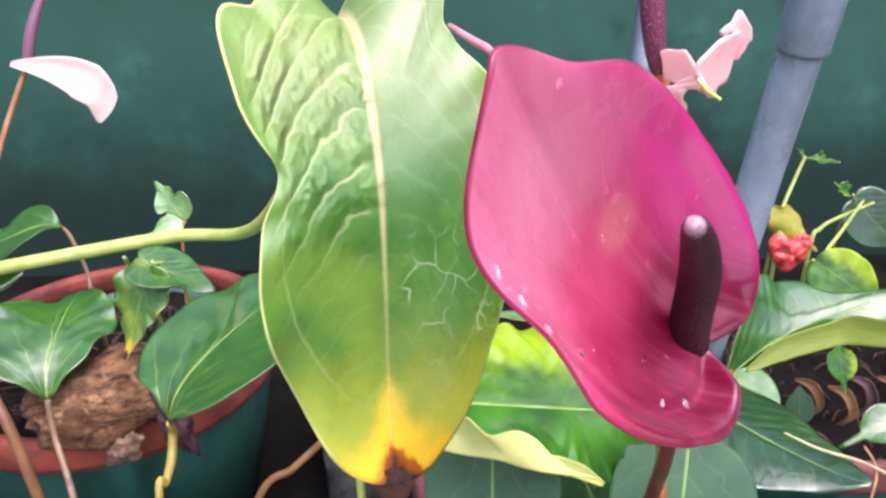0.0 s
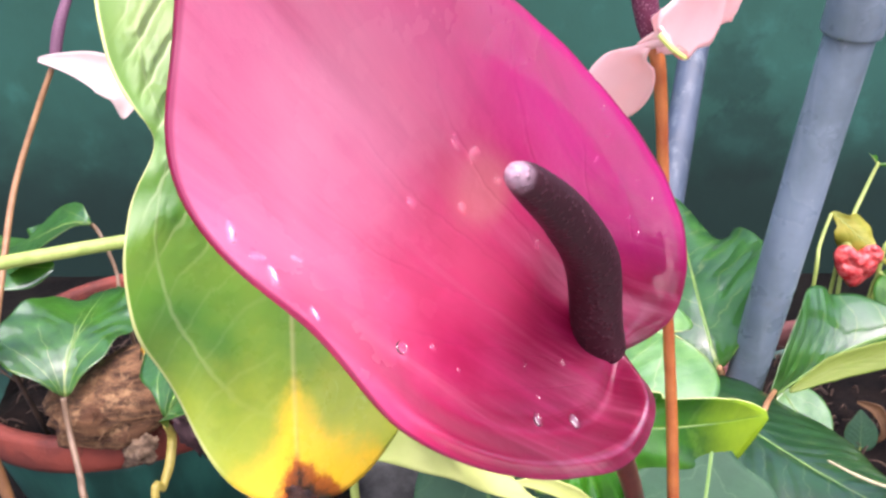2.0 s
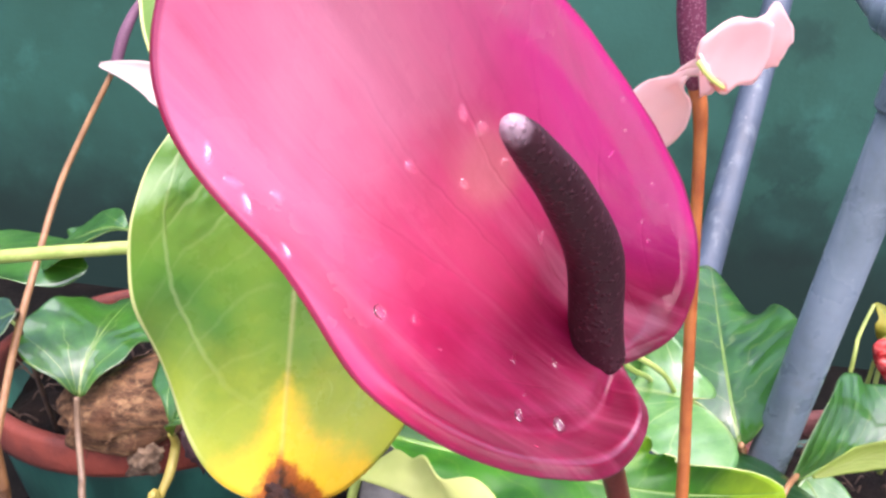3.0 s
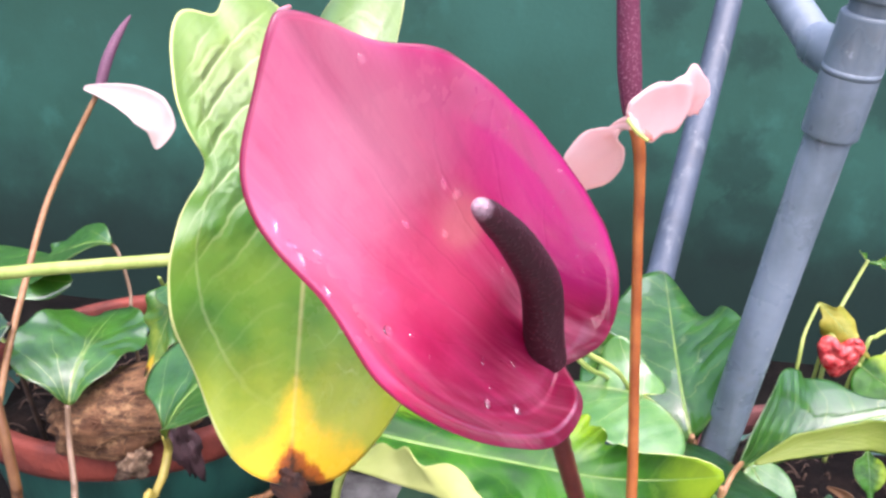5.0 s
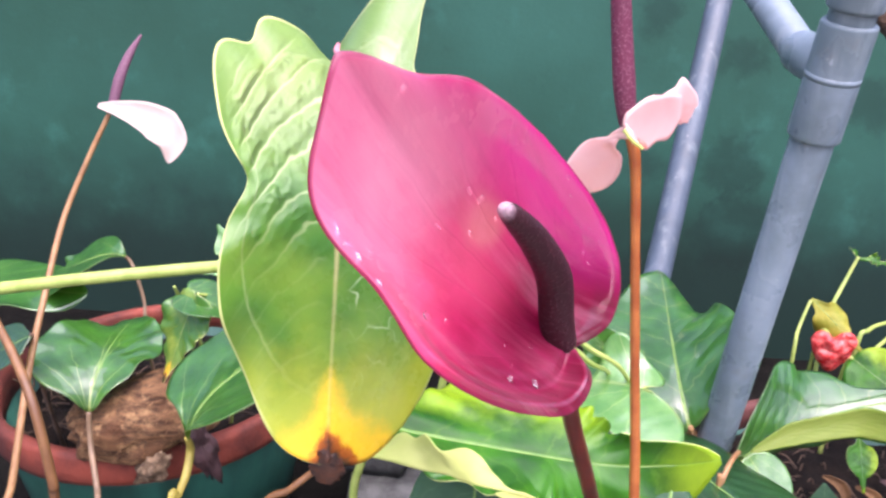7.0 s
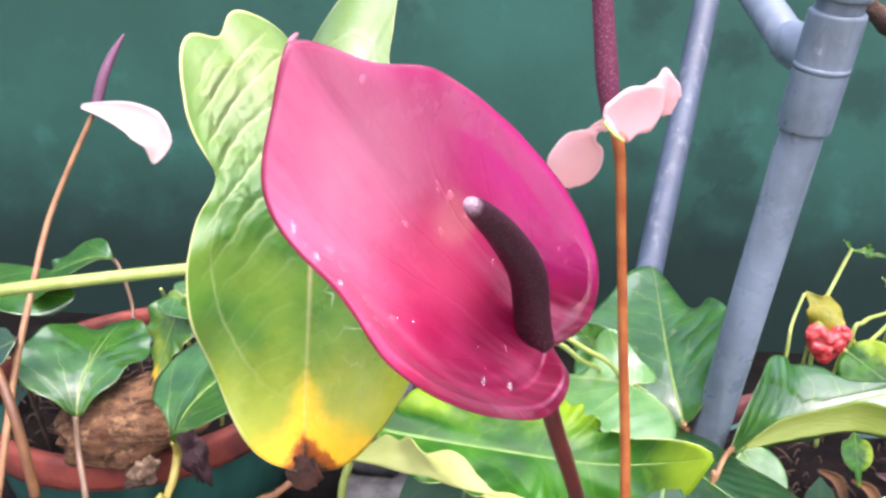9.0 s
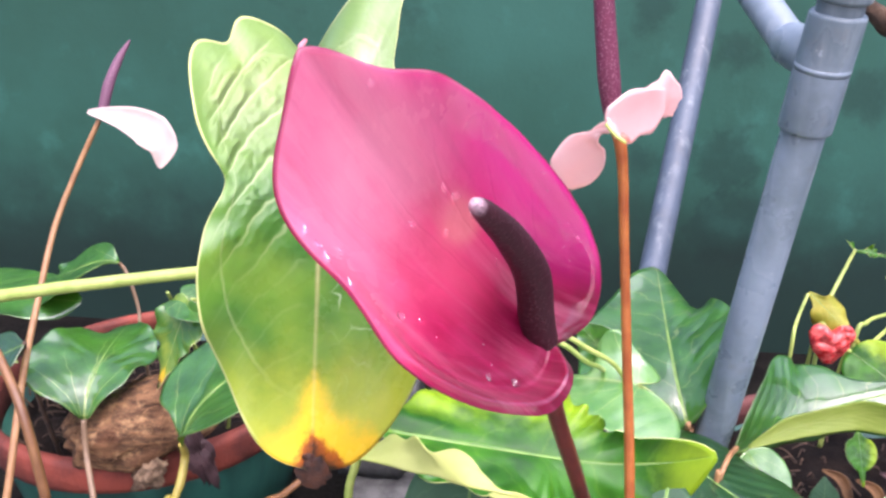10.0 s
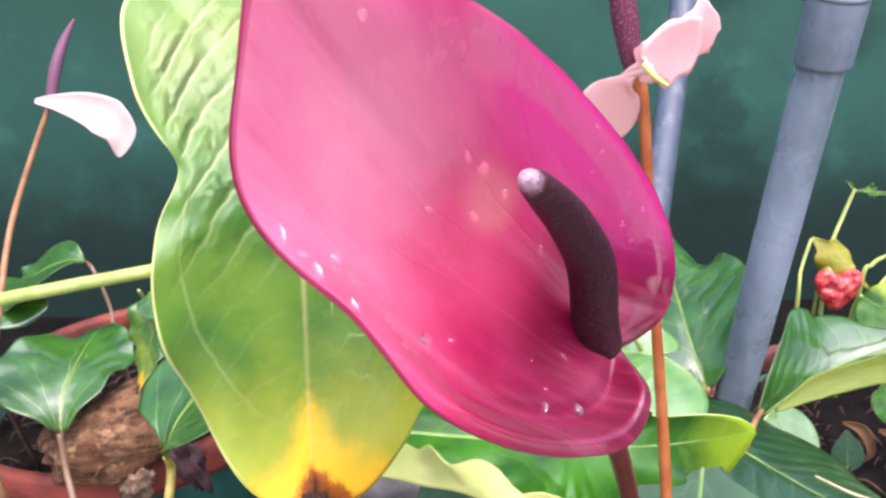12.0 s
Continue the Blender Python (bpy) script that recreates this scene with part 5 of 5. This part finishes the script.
loft("spathe_cup", [(0.0809, 0.263, 0.7143), (0.0819, 0.262, 0.7189), (0.0859, 0.264, 0.7224), (0.0916, 0.27, 0.7241), (0.0965, 0.278, 0.7238), (0.1024, 0.288, 0.7217), (0.1061, 0.3, 0.7205)],
     [(0.0828, 0.263, 0.7114), (0.0868, 0.27, 0.7062), (0.0915, 0.277, 0.7025), (0.096, 0.285, 0.7032), (0.1018, 0.295, 0.7031), (0.1061, 0.304, 0.7059), (0.1085, 0.31, 0.7085)], PINK, right_flower, (0.1, 0.9, -0.2), 0.12)
loft("spathe_curl", [(0.0994, 0.3, 0.7196), (0.1038, 0.303, 0.7227), (0.1078, 0.306, 0.7258), (0.1135, 0.31, 0.7199), (0.1155, 0.312, 0.7147)],
     [(0.1014, 0.301, 0.7181), (0.1057, 0.304, 0.7182), (0.1087, 0.312, 0.7106), (0.1094, 0.318, 0.7045), (0.1128, 0.316, 0.7056)], PINK, right_flower, (-0.2, -0.9, 0.4), 0.12)
loft("spathe_lobe", [(0.0815, 0.264, 0.7137), (0.0783, 0.27, 0.7099), (0.0759, 0.276, 0.7069), (0.0706, 0.287, 0.7028), (0.0657, 0.295, 0.6964), (0.0623, 0.3, 0.6885), (0.0642, 0.302, 0.6811), (0.0704, 0.301, 0.6767)],
     [(0.0829, 0.262, 0.7098), (0.0804, 0.266, 0.7083), (0.079, 0.268, 0.7051), (0.082, 0.272, 0.7004), (0.0828, 0.276, 0.6951), (0.0818, 0.282, 0.6889), (0.0782, 0.29, 0.6817), (0.0724, 0.299, 0.6769)], PINK, right_flower, (-0.1, -0.9, 0.3), 0.12)
rough_lump("throat_blush", (0.0888, 0.272, 0.7059), (0.0030, 0.0022, 0.0016), ROSE, right_flower, seed=2, turn=(0, 30, 0), bumps=0.2, label="rose red blush in the throat")
loft("spathe_throat", [(0.0815, 0.2620, 0.7150), (0.0880, 0.3050, 0.7120), (0.0925, 0.3600, 0.6990)], [(0.0850, 0.2580, 0.7090), (0.0920, 0.3000, 0.6990), (0.0955, 0.3590, 0.6860)], PINK, right_flower, (0.9, 0.1, 0), 0.08)
tube("spathe_tip", [(0.0813, 0.26, 0.7135), (0.0847, 0.258, 0.7099), (0.0884, 0.256, 0.7075)], [0.0009, 0.0008, 0.0005], LIMEPLAIN, right_flower, "pale yellow drawn-out spathe tip")

left_flower = thing("white_anthurium", "small white pink anthurium flower with mauve spadix", "flower", (-0.4047, 0.7726, 0.5962))
tube("stalk", [(-0.4047, 0.7726, 0.5962), (-0.4268, 0.7505, 0.5447), (-0.4413, 0.7182, 0.4922), (-0.4379, 0.6640, 0.4330), (-0.4314, 0.6120, 0.3787), (-0.4230, 0.5491, 0.2950), (-0.4298, 0.5259, 0.2358), (-0.43, 0.51, 0.0)],
     [0.0026, 0.0028, 0.003, 0.0032, 0.0034, 0.0036, 0.0036, 0.004], STEM_TAN, left_flower, "tan orange stalk")
tube("spadix", [(-0.4020, 0.7750, 0.6000), (-0.3967, 0.7858, 0.6285), (-0.3901, 0.8012, 0.6530), (-0.3808, 0.8153, 0.6732)], [0.0052, 0.0056, 0.0045, 0.0010], SPADIX_FAR, left_flower, "mauve spadix", sides=20)
ribbon("spathe", [(-0.4143, 0.7696, 0.6053), (-0.3909, 0.7684, 0.6025), (-0.3653, 0.7656, 0.5972), (-0.3434, 0.7622, 0.5870), (-0.3330, 0.7597, 0.5714), (-0.3362, 0.7550, 0.5504)],
       [0.002, 0.0085, 0.0150, 0.0195, 0.0155, 0.0010],
       [(0.0, -0.8, 0.6), (0.0, -0.8, 0.6), (0.1, -0.8, 0.6), (0.3, -0.8, 0.5), (0.5, -0.8, 0.2), (0.5, -0.8, 0.0)], WHITE, left_flower, "white pink spathe bent over", bow=0.4)

red_flower = thing("red_anthurium", "small blistered wet red anthurium spathe near the wall", "flower", (0.44, 1.02, 0.19))
bm = bmesh.new()
q = random.Random(6)
face = pose(0.4470, 1.0040, 0.2690, 66, 90, -24)
blisters = [(q.uniform(-1.1, 1.1), q.uniform(-1.2, 1.2), q.uniform(0.16, 0.32)) for i in range(54)]
bmesh.ops.create_icosphere(bm, subdivisions=5, radius=1.0)
for v in bm.verts:
    # a thick heart, two lobes above and a point below, swollen all over with blisters
    turn, flat = math.atan2(v.co.y, v.co.x), math.hypot(v.co.x, v.co.y)
    wide = 0.86 + 0.30 * math.exp(-(turn / 0.4) ** 2) + 0.28 * math.exp(-((abs(turn) - 2.2) / 0.5) ** 2) - 0.35 * math.exp(-((abs(turn) - math.pi) / 0.3) ** 2)
    x, y = wide * flat * math.cos(turn), wide * flat * math.sin(turn)
    rise = max([0.0] + [r * math.sqrt(max(0.0, 1 - ((x - a) ** 2 + (y - b) ** 2) / r ** 2)) for a, b, r in blisters])
    v.co = face @ (Vector((x, y, v.co.z * 0.22 + math.copysign(rise * 0.8, v.co.z) * (1 - 0.6 * flat ** 4))) * 0.029)
link("spathe", bm, RED, red_flower, "blistered red spathe")
tube("stalk", [(0.4440, 1.012, 0.283), (0.435, 1.03, 0.27), (0.43, 1.04, 0.10), (0.43, 1.04, 0.0)], [0.0025, 0.0025, 0.003, 0.003], STEM_GREEN, red_flower)
small_leaf("yellowing old spathe above the red flower", [SICK, SICK, SICK], (0.4196, 1.0398, 0.3265), (0.4930, 1.0040, 0.2593), (-0.1, -0.8, 0.5), 0.52, -0.2, ripple=0.06, ripples=5)
tube_thing("leaf_stalk", "thin arching green stalk near the wall", "stalk", [(0.39, 0.985, 0.0), (0.3902, 0.9789, 0.2634), (0.4016, 1.0116, 0.2894), (0.4196, 1.0378, 0.3225)], [0.003, 0.0025, 0.0022, 0.002], STEM_GREEN)
tube_thing("leaf_stalk", "thin green stalk rising to a small sprig", "stalk", [(0.43, 1.0, 0.0), (0.4400, 1.0300, 0.2404), (0.4691, 1.1014, 0.2777), (0.4976, 1.1407, 0.3158), (0.5137, 1.1544, 0.3469)], [0.003, 0.003, 0.0028, 0.0026, 0.0022], STEM_GREEN)
tube_thing("leaf_stalk", "thin green stalk slanting near the wall", "stalk", [(0.48, 1.02, 0.0), (0.4870, 1.0321, 0.25), (0.5070, 1.0521, 0.2777), (0.5564, 1.1080, 0.2676), (0.6365, 1.1696, 0.2629)], [0.003, 0.003, 0.0028, 0.0026, 0.0022], STEM_GREEN)
tube_thing("leaf_stalk", "thin green stalk crossing near the wall", "stalk", [(0.46, 0.95, 0.0), (0.47, 0.96, 0.22), (0.4894, 0.9914, 0.2648), (0.5366, 1.0531, 0.2708), (0.6196, 1.1690, 0.2666)], [0.003, 0.003, 0.0028, 0.0026, 0.0022], STEM_GREEN)
small_leaf("small ragged green sprig leaf", [FRESH, PALE, RIM], (0.5117, 1.1544, 0.3479), (0.5706, 1.1504, 0.3354), (0, -0.6, 0.8), 0.35, 0.1, ripple=0.1, ripples=7)
small_leaf("tiny green sprig leaf", [FRESH, PALE, RIM], (0.5137, 1.1544, 0.3469), (0.498, 1.15, 0.363), (0, -0.6, 0.8), 0.5, 0.1)
small_leaf("small ragged green leaf near the wall", [FRESH, PALE, RIM], (0.5921, 1.1488, 0.2861), (0.5477, 1.1282, 0.3166), (0, -0.7, 0.7), 0.5, 0.1, ripple=0.1, ripples=7,
           stalk=([(0.5921, 1.1488, 0.2861), (0.605, 1.165, 0.27), (0.6093, 1.1796, 0.2645)], [0.0018, 0.0018, 0.002]), stalk_mat=STEM_GREEN)
for curl in range(5):
    q = random.Random(curl + 20)
    x, y = 0.385 + 0.03 * curl, 0.735 + 0.02 * q.random()
    ob = thing("dead_leaf", "curled dry brown dead leaf on the roots", "dead leaf", (x, y, 0.19), "dead leaves on the roots")
    ribbon("curl", [(x, y, 0.185), (x + 0.012, y - 0.005, 0.205), (x + 0.006, y + 0.004, 0.225), (x - 0.012, y + 0.01, 0.232)], [0.001, 0.006, 0.006, 0.001],
           [(q.uniform(-1, 1), -1, 0.3), (q.uniform(-1, 1), -1, 0.3), (0.2, -1, 0.5), (0.2, -1, 0.5)], DRY if curl != 2 else DRYDARK, ob, bow=0.8)

# folded pale margins
loft("folded_margin", [(-0.0329, 0.3183, 0.5223), (-0.0191, 0.3117, 0.5343), (-0.0104, 0.3079, 0.5438), (-0.0022, 0.2992, 0.5466), (0.0038, 0.2918, 0.5535), (0.0128, 0.2776, 0.5557), (0.0251, 0.2735, 0.5604), (0.0351, 0.2654, 0.5586), (0.0401, 0.2540, 0.5553)],
     [(-0.0393, 0.3089, 0.5281), (-0.0208, 0.2973, 0.5338), (-0.0069, 0.2896, 0.5372), (0.0052, 0.2816, 0.5406), (0.0172, 0.2696, 0.5474), (0.0256, 0.2614, 0.5515), (0.0335, 0.2533, 0.5558), (0.0432, 0.2495, 0.5568), (0.0549, 0.2460, 0.5578)], LIMEPLAIN, fresh_leaf, (0, 0.6, -0.4), 0.06, "pale yellow green folded margin")
ribbon("folded_margin", [(0.0370, 0.3305, 0.4942), (0.0498, 0.3384, 0.4871), (0.0646, 0.3442, 0.4755), (0.0792, 0.3487, 0.4615)], [0.0005, 0.0036, 0.0042, 0.0012], [(-0.1, -0.9, 0.5)] * 4, LIMEPLAIN, fresh_leaf, "pale yellow green folded margin", bow=0.3)
ribbon("folded_margin", [(0.2360, 0.5646, 0.3831), (0.2697, 0.5824, 0.3911), (0.2945, 0.5917, 0.3935), (0.3197, 0.6006, 0.3947), (0.3426, 0.6126, 0.3909), (0.3857, 0.6324, 0.3726)], [0.001, 0.0090, 0.0100, 0.0105, 0.0130, 0.0120], [(-0.3, -0.9, 0.4)] * 6, PALE, wet_leaf, "pale folded back margin", bow=0.3)

# ---------------------------------------------------------------- water on the magenta spathe
skin = Surface(at=(0.0522, 0.153, 0.6968), turn=(-45.6, -29.7, 175.7), length=0.0663,
               right=(0.99, 0.95, 0.91, 0.69, 0.61, 0.55, 0.53, 0.54, 0.47, 0.37), left=(0.99, 0.82, 0.668, 0.558, 0.484, 0.447, 0.45, 0.452, 0.44, 0.37),
               lift_right=(0.72, 0.63, 0.5, 0.37, 0.21, 0.07, -0.07, -0.2, -0.28, -0.46), lift_left=(0.72, 0.58, 0.52, 0.33, 0.13, -0, -0.11, -0.2, -0.31, -0.46), cup=(-0.29, -0.04, 0.03, 0.03, -0.05))


def drop(angle, rho, size, stretch=1.0):
    """A flattened bead of water seated on the spathe."""
    a = radians(angle)
    p = skin.place(a, rho)
    du = skin.place(a, rho - 0.03) - p
    dv = skin.place(a + 0.05, rho) - p
    n = du.cross(dv).normalized()
    if n.dot(Vector((0.3, -0.75, 0.6))) < 0:
        n = -n
    x = (du - n * du.dot(n)).normalized()
    y = n.cross(x)
    bm = bmesh.new()
    bmesh.ops.create_icosphere(bm, subdivisions=3, radius=1.0)
    for v in bm.verts:
        k = 1 + 0.18 * noise.noise(v.co * 1.3 + Vector((angle, rho * 9, 0)))
        c = v.co * k
        v.co = p + (x * c.x * stretch + y * c.y) * size + n * (c.z * size * 0.38 + size * 0.1)
    ob = link("water_drop", bm, WATER, flower)
    ob.visible_shadow = False
    return ob


BEADS = [(-23, 0.52, 1.45, 1.1), (-18, 0.56, 0.8, 2.2), (-31, 0.43, 0.84, 1.2), (7, 0.5, 0.8, 1.8), (-7, 0.38, 0.8, 1.6), (-66, 0.22, 0.7, 2), (33, 0.93, 0.75, 2.2),
         (32, 0.83, 0.8, 1.5), (54, 0.72, 1.3, 1.3), (58, 0.59, 0.77, 1.2), (71, 0.59, 0.5, 1), (111, 0.71, 0.9, 1.6), (129, 0.74, 1.1, 1.4),
         (140, 0.89, 1.3, 1.2), (117, 0.87, 0.8, 1.5), (-78, 0.94, 0.6, 1), (-85, 0.89, 0.5, 1), (-107, 0.89, 0.5, 1), (-117, 0.91, 0.5, 1), (-117, 0.79, 0.5, 1.4),
         (-126, 0.8, 0.5, 1), (-86, 0.79, 0.4, 2), (106, 0.41, 0.5, 2.5), (140, 0.45, 0.5, 2.5), (114, 0.59, 0.5, 1.5), (-8, 0.93, 0.9, 1.3),
         (74, 0.92, 1.2, 0.5), (82, 0.93, 1.4, 0.5), (90, 0.92, 1.5, 0.55), (98, 0.93, 1.6, 0.5), (105, 0.915, 1.4, 0.6), (112, 0.93, 1.5, 0.6), (121, 0.92, 1.4, 0.6),
         (130, 0.93, 1.6, 0.6), (138, 0.92, 1.5, 0.6), (146, 0.93, 1.4, 0.6), (153, 0.91, 1.2, 0.6), (30, 0.95, 1.6, 0.35), (36, 0.94, 1.8, 0.3), (43, 0.945, 1.4, 0.35)]
for angle, rho, size, stretch in BEADS:
    drop(angle, rho, size * 0.001, stretch)
